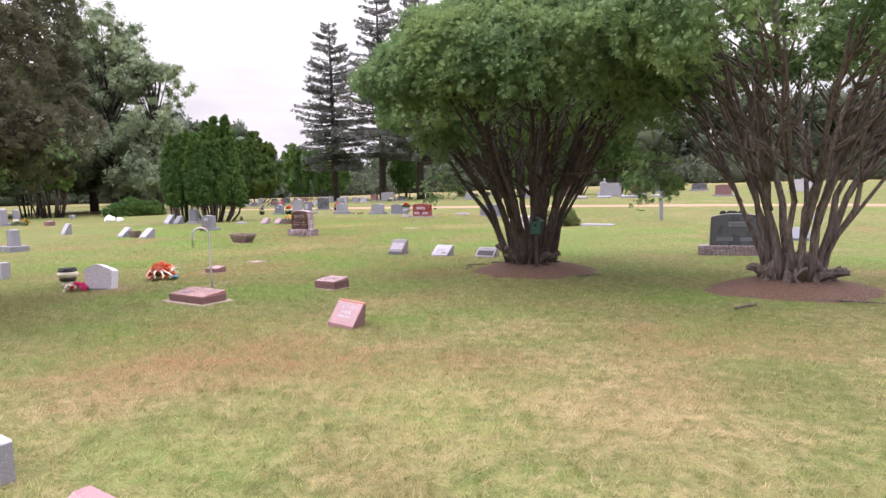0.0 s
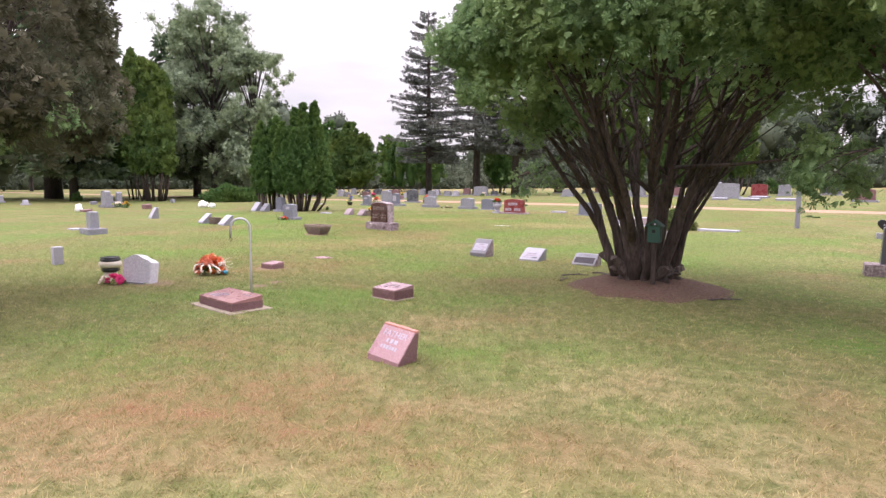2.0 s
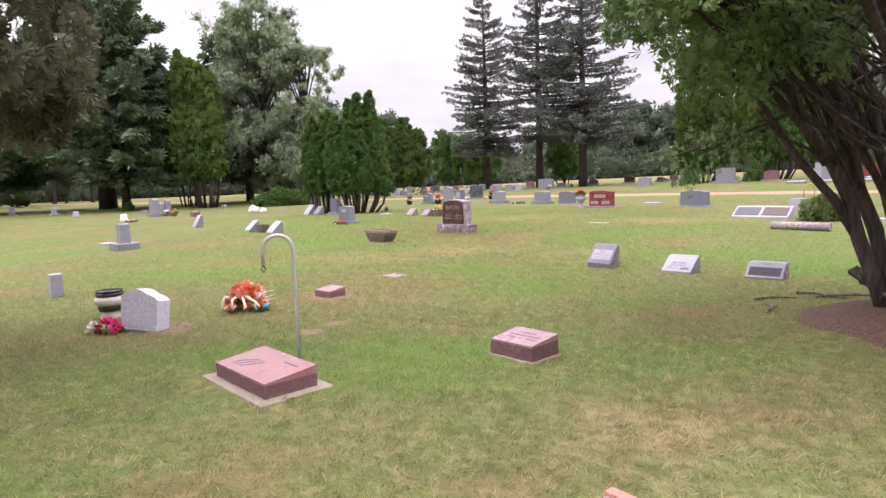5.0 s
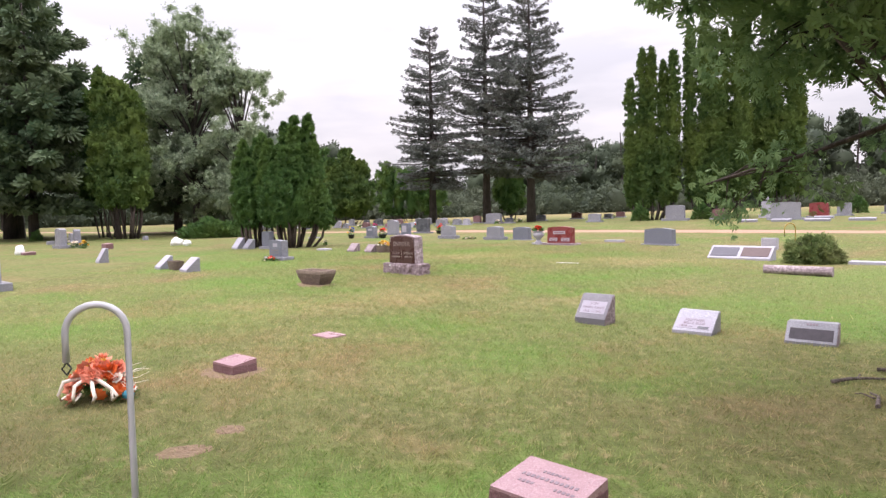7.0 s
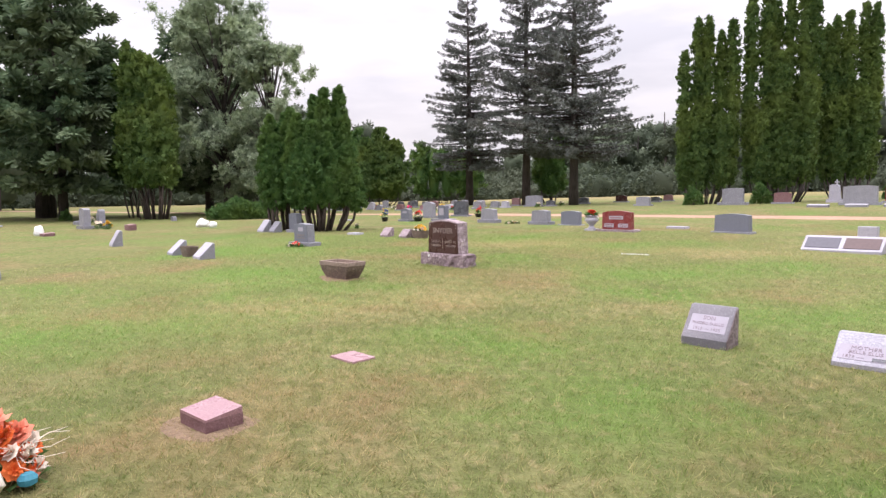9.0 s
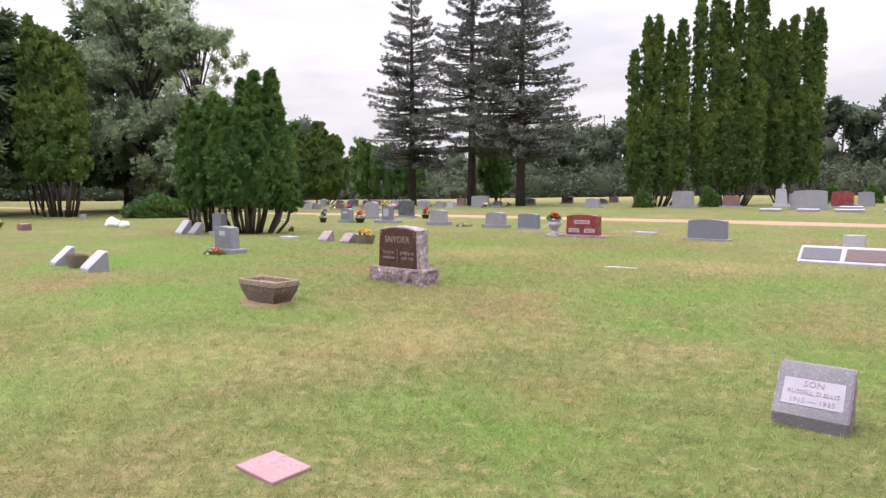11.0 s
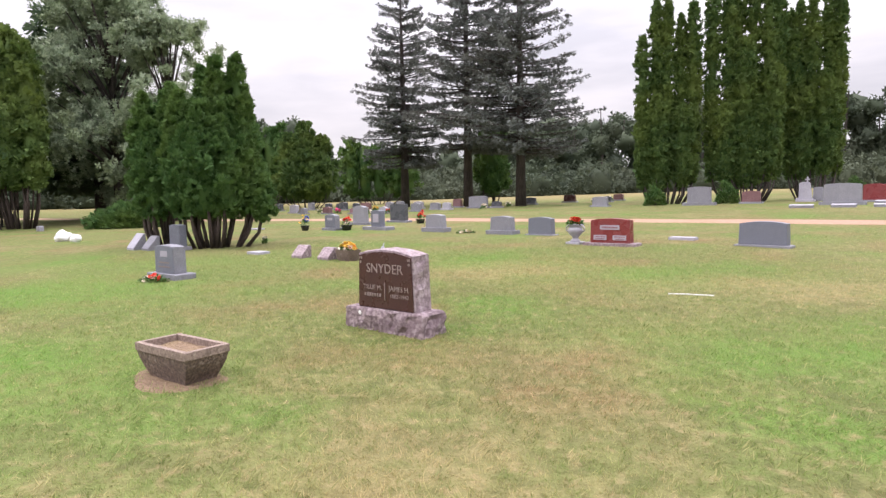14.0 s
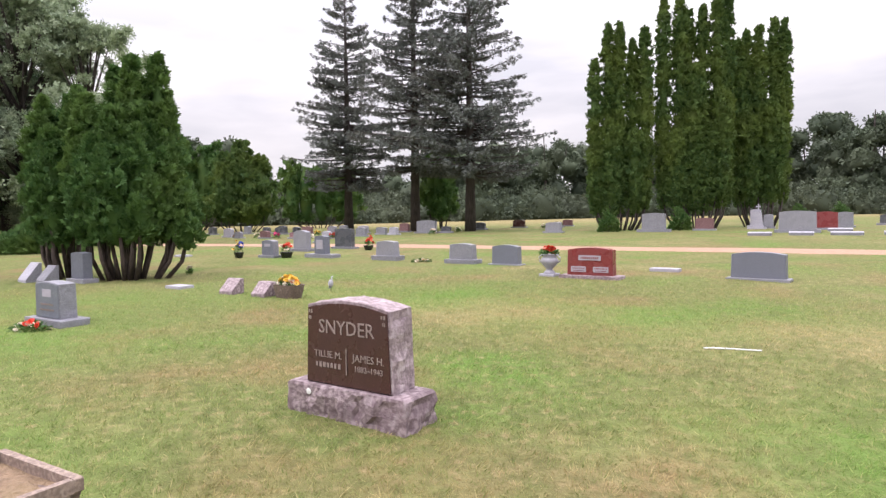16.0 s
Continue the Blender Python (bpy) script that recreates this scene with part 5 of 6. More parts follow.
bevel(-1.70, 10.52, 0.47, 0.37, 0.19, M_PINK, "small pink granite low marker with worn writing", M_PINKROCK, -32, 0.04, (0.52, 0.41), [(0.0, 0.075, 0.16, 0.024), (0.0, 0.01, 0.34, 0.030), (-0.10, -0.055, 0.10, 0.026), (0.12, -0.055, 0.12, 0.026)])
bevel(-4.85, 13.13, 0.36, 0.27, 0.13, M_PINK, "small square pink granite marker sunk in dry grass", M_PINKROCK, -28, 0.03)
patch("bare_soil", -4.85, 13.10, 0.36, 0.30, M_SOIL, "dry bare soil round a small pink marker", "soil", 0.006, 0.0, 6.0)
flush(-4.54, 14.97, 0.36, 0.27, M_PINK, "flush pink granite plate level with the lawn", h=0.02)

son, sm = slant(-1.12, 16.14, 0.45, 0.385, 0.30, M_SLATE, "grey granite slant marker with pale lettered panel", M_ROCK, -32, 0.05, 0.08, (0.37, 0.20, -0.02), M_PALECUT)
for body_, size_, y_ in (("SON", 0.062, 0.042), ("RUSSELL D.ELLIS", 0.044, -0.022), ("1915 — 1935", 0.050, -0.085)):
    lettering(son, sm @ pose(0, y_, 0.005), body_, size_, M_SHADOWCUT)
mother, mm = slant(0.08, 15.55, 0.47, 0.26, 0.36, M_PALE, "pale marble slant marker with worn lettering", M_GREY, -30, 0.06, 0.04, (0.41, 0.18, -0.05), M_PALECUT)
for body_, size_, x_, y_ in (("MOTHER", 0.058, 0, 0.0), ("BELLE ELLIS", 0.052, 0, -0.052), ("1879 —", 0.050, -0.09, -0.108)):
    lettering(mother, mm @ pose(x_, y_, 0.005), body_, size_, M_SHADOWCUT)
part("stain", block(0.13, 0.035, 0.004, 0, 0.001), M_DARK, mother, "dark stain", mm @ pose(0.12, -0.115, 0.004))
slant(1.20, 14.98, 0.50, 0.23, 0.32, M_GREY, "low grey granite slant marker with dark stained panel", M_ROCK, -28, 0.12, 0.03, (0.43, 0.15, -0.03), M_STAIN, [(0.0, 0.105, 0.12, 0.03)])

# white stone with its vase and flowers, slab hook
white = thing("gravestone", -6.15, 10.97, -8, "white marble gravestone with wavy top, leaning back slightly", "gravestone")
bm = bmesh.new()
wave = [(-0.29, -0.05), (0.29, -0.05), (0.30, 0.34), (0.24, 0.38), (0.12, 0.41), (0.02, 0.455), (-0.07, 0.465), (-0.16, 0.44), (-0.24, 0.40), (-0.31, 0.37)]
prism(bm, [(a * 0.97, c) for a, c in wave], -0.09, 0.09, "y", 0, 0.06, 0.010)
part("die", bm, M_MARBLE, white, "", pose(0, 0, 0, -8))
part("kerb", block(0.50, 0.05, 0.07, 0.006, 0.006, -0.03, 1, 0.0, -0.16), M_GREY, white, "low grey kerb block")
patch("bare_soil", -5.98, 11.02, 0.52, 0.34, M_SOIL, "dug soil round the white gravestone", "soil", 0.008, 0.0, 7.0, -20)


def striped_vase(x, y):
    ob = thing("flower_vase", x, y, 0, "white ceramic vase with black glossy bands, empty", "vase")
    for name, prof, mat in (("foot", [(0.12, -0.01), (0.13, 0.02), (0.10, 0.05), (0.11, 0.09)], M_CREAM), ("lower_band", [(0.125, 0.09), (0.145, 0.11), (0.145, 0.15), (0.13, 0.165)], M_BLACK), ("belly", [(0.15, 0.165), (0.185, 0.20), (0.185, 0.25), (0.16, 0.275)], M_CREAM), ("upper_band", [(0.15, 0.275), (0.165, 0.29), (0.165, 0.315), (0.15, 0.325)], M_BLACK), ("lip", [(0.145, 0.325), (0.155, 0.335), (0.155, 0.35), (0.11, 0.355)], M_BLACK)):
        part(name, lathe(bmesh.new(), prof, 22), mat, ob, "", None, True)


striped_vase(-7.12, 11.50)
fl = thing("flower_bunch", -6.42, 10.72, 0, "pink and cream artificial flowers lying by a white gravestone", "flowers")
blooms(fl, bunch(20, 0.13, 0.10, 0.17, 5), M_MAGENTA, 0.06)
blooms(fl, [(x - 0.17, y, z) for x, y, z in bunch(9, 0.09, 0.08, 0.12, 6)], M_IVORY, 0.045)
greens(fl, 14, 0.2, 0.14, 0.06, 7, 0.06)

post = thing("stone_post", -9.35, 12.75, ROW, "short square pale stone corner post", "post")
part("shaft", block(0.17, 0.17, 0.40, 0.006, 0.012, -0.04), M_PALE, post)

bq = thing("flower_bouquet", -5.55, 12.10, 0, "orange, coral and yellow artificial bouquet with white ribbon", "flowers")
blooms(bq, bunch(46, 0.27, 0.22, 0.30, 8), M_ORANGE, 0.065)
blooms(bq, bunch(40, 0.27, 0.22, 0.31, 9), M_CORAL, 0.075)
blooms(bq, bunch(9, 0.20, 0.16, 0.33, 10), M_YELLOW, 0.055)
blooms(bq, bunch(16, 0.27, 0.22, 0.31, 12), M_IVORY, 0.055)
blooms(bq, [(0.22, -0.05, 0.2), (0.25, 0.02, 0.15), (0.2, 0.1, 0.22), (-0.2, -0.1, 0.16)], M_IVORY, 0.06)
greens(bq, 36, 0.27, 0.22, 0.16, 11, 0.09)
bm = bmesh.new()
for k, (ax, ay) in enumerate(((-0.16, -0.22), (-0.02, -0.26), (0.13, -0.24), (0.24, -0.16))):
    tube(bm, [(0.3 * ax, -0.14, 0.22), (ax, ay, 0.20 - 0.02 * k), (1.25 * ax + 0.03, ay - 0.05, 0.10), (1.1 * ax, ay - 0.02, 0.05), (0.8 * ax, ay + 0.06, 0.10)], 0.017, 0.012, 6)
part("ribbon", bm, M_IVORY, bq, "white satin ribbon loops", smooth=True)
bm = bmesh.new()
for k in range(9):
    a = random.uniform(-0.7, 1.0)
    lift = random.uniform(0.10, 0.34)
    tube(bm, [(0.18, 0, 0.18), (0.30 * math.cos(a), 0.28 * math.sin(a), lift), (0.40 * math.cos(a), 0.38 * math.sin(a), lift + random.uniform(-0.04, 0.04))], 0.0035, 0.0015, 4)
part("grass_spray", bm, M_IVORY, bq, "dried pale grass stalks")
bm = bmesh.new()
lathe(bm, [(0.01, 0.0), (0.045, 0.02), (0.05, 0.05), (0.03, 0.075), (0.01, 0.08)], 12)
part("teal_bow", bm, M_TEAL, bq, "", pose(0.31, -0.05, 0.02))


def shepherd_hook(x, y, rz, height, reach, mat, label, r=0.012):
    ob = thing("shepherd_hook", x, y, rz, label, "plant hook")
    bm = bmesh.new()
    pts = [(0, 0, -0.05), (0, 0, height * 0.4), (0, 0, height - reach / 2)]
    for k in range(1, 12):
        a = math.pi * k / 12
        pts.append((-reach / 2 + reach / 2 * math.cos(a), 0, height - reach / 2 + reach / 2 * math.sin(a)))
    pts += [(-reach, 0, height - reach / 2), (-reach, 0, height - reach / 2 - 0.13)]
    tube(bm, pts, r, r, 8)
    part("pole", bm, mat, ob, smooth=True)
    bm = bmesh.new()
    for s in (-1, 1):
        tube(bm, [(-reach, 0, height - reach / 2 - 0.13), (-reach + s * 0.02, 0, height - reach / 2 - 0.16), (-reach, 0, height - reach / 2 - 0.19)], 0.005, 0.004, 5)
    part("chain_end", bm, M_BLACK, ob)
    return ob


shepherd_hook(-3.63, 9.98, 25, 1.15, 0.26, M_STEEL, "grey painted steel shepherd hook standing in the lawn", 0.016)
shepherd_hook(4.55, 25.0, 20, 0.95, 0.32, M_BRASS, "ochre metal shepherd hook beside the bush", 0.014)

monument(-6.62, 7.86, 0.42, 1.05, 0.36, M_PINK, "tall pinkish granite pillar gravestone on stepped base", (0.66, 0.22, 0.60), 0.03, 0.05, 0.008, M_GREY, -32)

# grey stone with red flowers
monument(-10.12, 25.50, 0.66, 0.52, 0.24, M_GREY, "grey granite gravestone with polished dark face on base", (0.98, 0.10, 0.42), 0.03, 0.03, 0.012, rz=-30, face=M_BLUE, panel=(0.0, 0.36, 0.24, 0.11, M_PALECUT), lines=[(0, 0.20, 0.36, 0.03), (0, 0.12, 0.40, 0.03)], line_mat=M_CARVE)
fl = thing("flower_bunch", -10.15, 24.98, 0, "faded red and white artificial flowers at a gravestone's foot", "flowers")
blooms(fl, bunch(7, 0.24, 0.10, 0.14, 15), M_REDPET, 0.045)
blooms(fl, bunch(12, 0.26, 0.10, 0.12, 16), M_IVORY, 0.04)
greens(fl, 40, 0.25, 0.12, 0.1, 17)

# stones west of the path
slant(-12.35, 22.95, 0.44, 0.36, 0.36, M_PALE, "pale grey slant marker beside a basket planter", M_GREY, -38, 0.05)
slant(-11.05, 22.15, 0.50, 0.36, 0.36, M_PALE, "pale grey slant marker beside a basket planter", M_GREY, -38, 0.05)


def basket(x, y, w, d, h, label, mat, name="planter_basket"):
    ob = thing(name, x, y, ROW, label, "planter")
    bm = bmesh.new()
    rings = []
    for z, k in ((-0.02, 0.78), (h * 0.5, 0.92), (h * 0.95, 1.0), (h, 1.03), (h, 0.92), (h * 0.8, 0.9)):
        rings.append([bm.verts.new((w / 2 * k * math.copysign(abs(math.cos(a)) ** 0.6, math.cos(a)), d / 2 * k * math.copysign(abs(math.sin(a)) ** 0.6, math.sin(a)), z)) for a in [2 * math.pi * i / 24 for i in range(24)]])
    for r0, r1 in zip(rings, rings[1:]):
        for i in range(24):
            bm.faces.new((r0[i], r0[(i + 1) % 24], r1[(i + 1) % 24], r1[i]))
    bm.faces.new(rings[0][::-1])
    bm.faces.new(rings[-1])
    part("tub", bm, mat, ob)
    return ob


basket(-11.75, 22.6, 0.55, 0.32, 0.24, "brown woven-look planter box between two markers", M_CAST)
slant(-16.1, 25.2, 0.42, 0.46, 0.30, M_PALE, "tilted pale grey slant marker standing alone", M_GREY, -38, 0.08)
monument(-13.65, 18.85, 0.42, 0.52, 0.24, M_GREY, "weathered grey gravestone on a square base", (0.80, 0.17, 0.55), 0.02, 0.06, 0.010, rz=-32)
flush(-15.2, 19.9, 0.55, 0.35, M_PALE, "flush pale plate beside a grey gravestone")
slant(-14.65, 31.35, 0.50, 0.46, 0.36, M_PALE, "pale slant marker leaning beside the arborvitae", M_GREY, -36, 0.06)
slant(-14.05, 31.10, 0.46, 0.40, 0.34, M_GREY, "grey slant marker beside the arborvitae", M_GREY, -36, 0.06)
monument(-13.15, 31.0, 0.52, 0.62, 0.22, M_BLUE, "dark grey gravestone between arborvitae stems", (0.75, 0.10, 0.36), 0.03, 0.02, 0.0, M_GREY, -30)


def white_lump(x, y, w, h, label, seed):
    ob = thing("white_rock", x, y, 0, label, "rock")
    bm = bmesh.new()
    bmesh.ops.create_icosphere(bm, subdivisions=3, radius=1)
    for v in bm.verts:
        k = 1 + 0.35 * noise.noise(v.co * 1.4 + Vector((seed, 0, 0)))
        v.co = Vector((v.co.x * w / 2 * k, v.co.y * w * 0.35 * k, max(-0.03, v.co.z * h * 0.6 * k + h * 0.4)))
    part("rock", bm, M_WHITE, ob, smooth=True)


white_lump(-20.1, 35.3, 0.62, 0.38, "white painted rock on the lawn", 1.0)
white_lump(-19.2, 34.8, 0.40, 0.30, "smaller white painted rock on the lawn", 2.0)
white_lump(-23.7, 29.8, 0.42, 0.40, "white painted rock heaped on a pinkish slab", 3.0)
bevel(-23.1, 29.6, 0.60, 0.40, 0.14, M_PINK, "low pale pink low marker", M_PINKROCK)
bevel(-22.2, 33.1, 0.62, 0.30, 0.28, M_PINK, "pale pink block marker", M_PINKROCK)
monument(-25.6, 35.2, 0.34, 0.72, 0.28, M_GREY, "dark weathered narrow gravestone on a base", (0.52, 0.2, 0.42), 0.08, 0.10)
monument(-26.7, 42.1, 0.45, 0.30, 0.2, M_GREY, "small grey gravestone beneath the trees", None, 0.05)
monument(-26.0, 34.6, 0.8, 0.85, 0.3, M_GREY, "broad weathered grey gravestone", (1.1, 0.15, 0.5), 0.08)
bevel(-29.9, 38.2, 0.5, 0.3, 0.22, M_GREY, "small grey block marker", M_GREY)

# pots and flowers among the stones
def pot_with(x, y, label, colours, r=0.17, h=0.2, seed=1, spread=0.2, tall=0.22):
    ob = thing("flower_pot", x, y, 0, label, "flowers")
    part("pot", lathe(bmesh.new(), [(r * 0.7, -0.01), (r * 0.85, h * 0.5), (r, h * 0.92), (r * 1.06, h), (r * 0.8, h)], 16), M_BLACK, ob, smooth=True)
    for i, (m, n, dx) in enumerate(colours):
        blooms(ob, [(x_ + dx, y_, z_) for x_, y_, z_ in bunch(n, spread * 0.6, spread * 0.6, tall, seed + i, h)], m, 0.06)
    greens(ob, 20, spread * 0.7, spread * 0.7, tall * 0.75, seed + 9, 0.09, h * 0.8)


slant(-8.72, 28.6, 0.36, 0.29, 0.30, M_ROCK, "faded mauve granite slant marker", M_ROCK, -30, 0.08)
slant(-7.95, 28.15, 0.34, 0.27, 0.30, M_ROCK, "faded mauve granite slant marker beside a planter", M_ROCK, -30, 0.10)
bk = basket(-7.42, 27.95, 0.62, 0.36, 0.24, "brown cast planter full of yellow artificial flowers", M_CAST)
blooms(bk, bunch(34, 0.24, 0.12, 0.16, 21, 0.22), M_YELLOW, 0.055)
blooms(bk, bunch(16, 0.22, 0.12, 0.17, 22, 0.22), M_IVORY, 0.05)
blooms(bk, [(0.2, 0, 0.3), (0.24, 0.04, 0.26), (-0.2, 0.0, 0.27), (0.16, -0.08, 0.28)], M_ORANGE, 0.05)
greens(bk, 50, 0.26, 0.14, 0.1, 23, 0.08, 0.2)

orn = thing("bird_ornament", -6.78, 28.6, 30, "small grey bird ornament on a black stake", "ornament")
bm = bmesh.new()
tube(bm, [(0, 0, -0.05), (0, 0, 0.12)], 0.008, 0.008, 6)
part("stake", bm, M_BLACK, orn)
bm = bmesh.new()
tube(bm, [(-0.02, 0, 0.08), (-0.03, 0, 0.14), (0.0, 0, 0.20), (0.02, 0, 0.25), (0.015, 0, 0.29), (0.05, 0, 0.31)], 0.03, 0.008, 8)
bmesh.ops.create_uvsphere(bm, u_segments=10, v_segments=8, radius=0.05, matrix=Matrix.Translation((0, 0, 0.17)) @ Matrix.Diagonal((1, 0.8, 1.5, 1)))
part("bird", bm, M_PALE, orn, smooth=True)

pot_with(-11.95, 38.0, "black pot with blue and yellow artificial flowers", [(M_BLUEPET, 9, 0.08), (M_YELLOW, 6, -0.08)], seed=31, tall=0.4)
monument(-10.85, 38.0, 0.60, 0.52, 0.24, M_GREY, "small grey granite gravestone with dark face", (0.80, 0.09, 0.40), 0.05, 0.03, face=M_BLUE, panel=(0, 0.34, 0.3, 0.10, M_PALECUT))
pot_with(-10.2, 37.7, "dark planter of red and white artificial flowers", [(M_REDPET, 12, 0.05), (M_IVORY, 10, -0.05)], 0.22, 0.2, 33, 0.3, 0.3)
monument(-8.95, 37.6, 0.50, 0.62, 0.24, M_BLUE, "dark granite gravestone with pale panel on wide base", (1.25, 0.12, 0.45), 0.04, 0.02, base_mat=M_GREY, panel=(0, 0.32, 0.30, 0.32, M_PALECUT))
monument(-9.0, 42.0, 0.90, 0.74, 0.22, M_DARK, "polished black granite gravestone", (1.2, 0.08, 0.4), 0.03, 0.0, base_mat=M_GREY)
monument(-10.5, 41.0, 0.75, 0.72, 0.24, M_GREY, "light grey granite gravestone with rounded top", (1.0, 0.1, 0.4), 0.08, 0.03)
pot_with(-7.85, 40.8, "dark pot with bright red artificial flowers", [(M_REDPET, 18, 0.05)], 0.2, 0.18, 35, 0.25, 0.35)
monument(-6.55, 36.1, 0.74, 0.46, 0.28, M_GREY, "light grey granite gravestone on rough base", (1.0, 0.14, 0.44), 0.04, 0.06, 0.012)
monument(-4.20, 34.5, 0.78, 0.45, 0.28, M_GREY, "light grey granite gravestone on rough base", (1.02, 0.12, 0.44), 0.04, 0.05, 0.012)
monument(-3.0, 33.8, 0.80, 0.52, 0.24, M_BLUE, "blue-grey granite gravestone with low arched top", (0.98, 0.03, 0.36), 0.05, 0.02, base_mat=M_GREY)
sp = thing("flower_spray", -5.4, 35.1, 0, "white artificial flowers lying on the lawn", "flowers")
blooms(sp, bunch(12, 0.25, 0.08, 0.08, 41), M_IVORY, 0.05)
blooms(sp, bunch(5, 0.2, 0.08, 0.08, 42), M_YELLOW, 0.04)
greens(sp, 30, 0.3, 0.1, 0.06, 43, 0.1)
sp = thing("flower_spray", -11.3, 32.6, 0, "white and yellow artificial flower on a low stake", "flowers")
blooms(sp, bunch(5, 0.06, 0.06, 0.1, 44, 0.1), M_IVORY, 0.06)
greens(sp, 12, 0.06, 0.06, 0.15, 45, 0.1)
flush(-10.2, 29.6, 0.50, 0.34, M_PALE, "flush pale marble plate in the lawn", h=0.06)
flush(-14.5, 39.3, 0.60, 0.36, M_PALE, "flush pale marble plate in the lawn", h=0.06)

red = monument(-1.42, 30.30, 1.02, 0.60, 0.24, M_RED, "polished red granite gravestone with pale panels", (1.34, 0.07, 0.46), 0.05, 0.02, base_mat=M_ROCK, panel=(0.0, 0.38, 0.50, 0.11, M_PALECUT), lines=[(0, 0.38, 0.42, 0.05)], line_mat=M_RED)
for s in (-1, 1):
    part("panel", block(0.34, 0.12, 0.008, 0, 0.002), M_PALECUT, red, "", FRONT(-0.123, 0.20, 0.25 * s))
    bars(red, FRONT(-0.132, 0.20), [(0.25 * s, 0.02, 0.28, 0.03), (0.25 * s, -0.03, 0.24, 0.025)], M_RED)


def urn(x, y):
    ob = thing("stone_urn", x, y, ROW, "pale cast stone urn with red artificial flowers", "urn")
    part("plinth", block(0.36, 0.36, 0.09, 0.004, 0.008, -0.03), M_PALE, ob)
    prof = [(0.13, 0.06), (0.12, 0.10), (0.07, 0.14), (0.08, 0.18), (0.16, 0.26), (0.20, 0.34), (0.19, 0.40), (0.15, 0.44), (0.20, 0.48), (0.205, 0.50), (0.16, 0.50)]
    part("bowl", lathe(bmesh.new(), prof, 24), M_PALE, ob, smooth=True)
    for s in (-1, 1):
        bm = bmesh.new()
        tube(bm, [(s * 0.17, 0, 0.30), (s * 0.25, 0, 0.34), (s * 0.26, 0, 0.42), (s * 0.20, 0, 0.47)], 0.02, 0.015, 7)
        part("handle", bm, M_PALE, ob, smooth=True)
    blooms(ob, bunch(22, 0.16, 0.16, 0.18, 51, 0.5), M_REDPET, 0.055)
    greens(ob, 50, 0.19, 0.19, 0.14, 52, 0.1, 0.48)


urn(-2.25, 30.85)
flush(0.57, 31.5, 0.66, 0.34, M_PALE, "flush pale marble plate in the lawn", h=0.07)
monument(1.92, 29.75, 1.04, 0.54, 0.26, M_BLUE, "wide blue-grey granite gravestone with arched top", (1.20, 0.04, 0.42), 0.05, 0.03, base_mat=M_GREY, rz=-36)
bm = bmesh.new()
tube(bm, [(-0.29, 0, 0.010), (-0.1, 0.01, 0.013), (0.12, -0.01, 0.012), (0.29, 0.0, 0.008)], 0.010, 0.008, 6)
stick = thing("white_edging", -1.35, 23.45, -14, "broken white plastic edging strip lying on the lawn", "edging strip")
part("strip", bm, M_WHITE, stick)

# east side
plq = thing("companion_marker", 3.22, 24.98, -33, "pale stone companion marker with two bronze plaques", "gravestone")
bm = bmesh.new()
prism(bm, [(-0.28, -0.05), (-0.28, 0.05), (0.12, 0.34), (0.26, 0.34), (0.26, -0.05)], -0.78, 0.78, "x", 0, 0.06, 0.01)
part("block", bm, M_PALE, plq)
pm_ = pose(0, -0.08, 0.195, math.degrees(math.atan2(0.29, 0.40)))
for s in (-1, 1):
    part("plaque", block(0.68, 0.36, 0.012, 0, 0.003), M_BLUEPLAQUE if s < 0 else M_PLAQUE, plq, "blue-grey plaque" if s < 0 else "brown plaque", pm_ @ pose(0.385 * s, 0, 0.002))
monument(4.92, 28.1, 0.45, 0.40, 0.22, M_PALE, "plain white marble block gravestone", None, 0.0, 0.0, rz=-33)
lg = thing("log_marker", 3.15, 20.9, -34, "pinkish stone marker carved like a log", "gravestone")
bm = bmesh.new()
tube(bm, [(-0.62, 0, 0.08), (-0.3, 0, 0.085), (0.1, 0, 0.08), (0.62, 0, 0.085)], 0.10, 0.095, 12)
for v in bm.verts:
    v.co += Vector((0, 0.012, 0.012)) * noise.noise(v.co * 7)
part("log", bm, M_ROCK, lg)
flush(5.6, 22.9, 1.20, 0.40, M_PALE, "long pale stone ledger lying in the lawn", -34, 0.06)

dark = monument(6.98, 14.35, 1.14, 0.74, 0.26, M_DARK, "large dark grey granite gravestone on rough pale base", (1.62, 0.22, 0.46), 0.07, 0.05, 0.0, M_ROCK, -20, panel=(0.05, 0.50, 0.44, 0.11, M_GREY), lines=[(0.05, 0.50, 0.36, 0.05)], line_mat=M_DARK)
for s in (-1, 1):
    part("panel", block(0.36, 0.09, 0.006, 0, 0.002), M_BLUE, dark, "", FRONT(-0.132, 0.37, 0.25 * s))
hearts = thing("heart_gravestone", 9.7, 21.0, -20, "small black double-heart gravestone", "gravestone")
bm = bmesh.new()
for s in (-1, 1):
    o = []
    for k in range(24):
        a = 2 * math.pi * k / 24
        o.append((s * 0.17 + 0.014 * 16 * math.sin(a) ** 3, 0.36 + 0.014 * (13 * math.cos(a) - 5 * math.cos(2 * a) - 2 * math.cos(3 * a) - math.cos(4 * a))))
    prism(bm, o, -0.09 + 0.004 * s, 0.09 + 0.004 * s, "y", 0, 0.05, 0.008)
part("hearts", bm, M_BLACK, hearts)
part("base", block(0.8, 0.3, 0.2, 0.008, 0.01, -0.05), M_GREY, hearts)
bars(hearts, FRONT(-0.097, 0.38), [(-0.17, 0.0, 0.2, 0.06), (0.17, 0.0, 0.2, 0.06)], M_GREY)
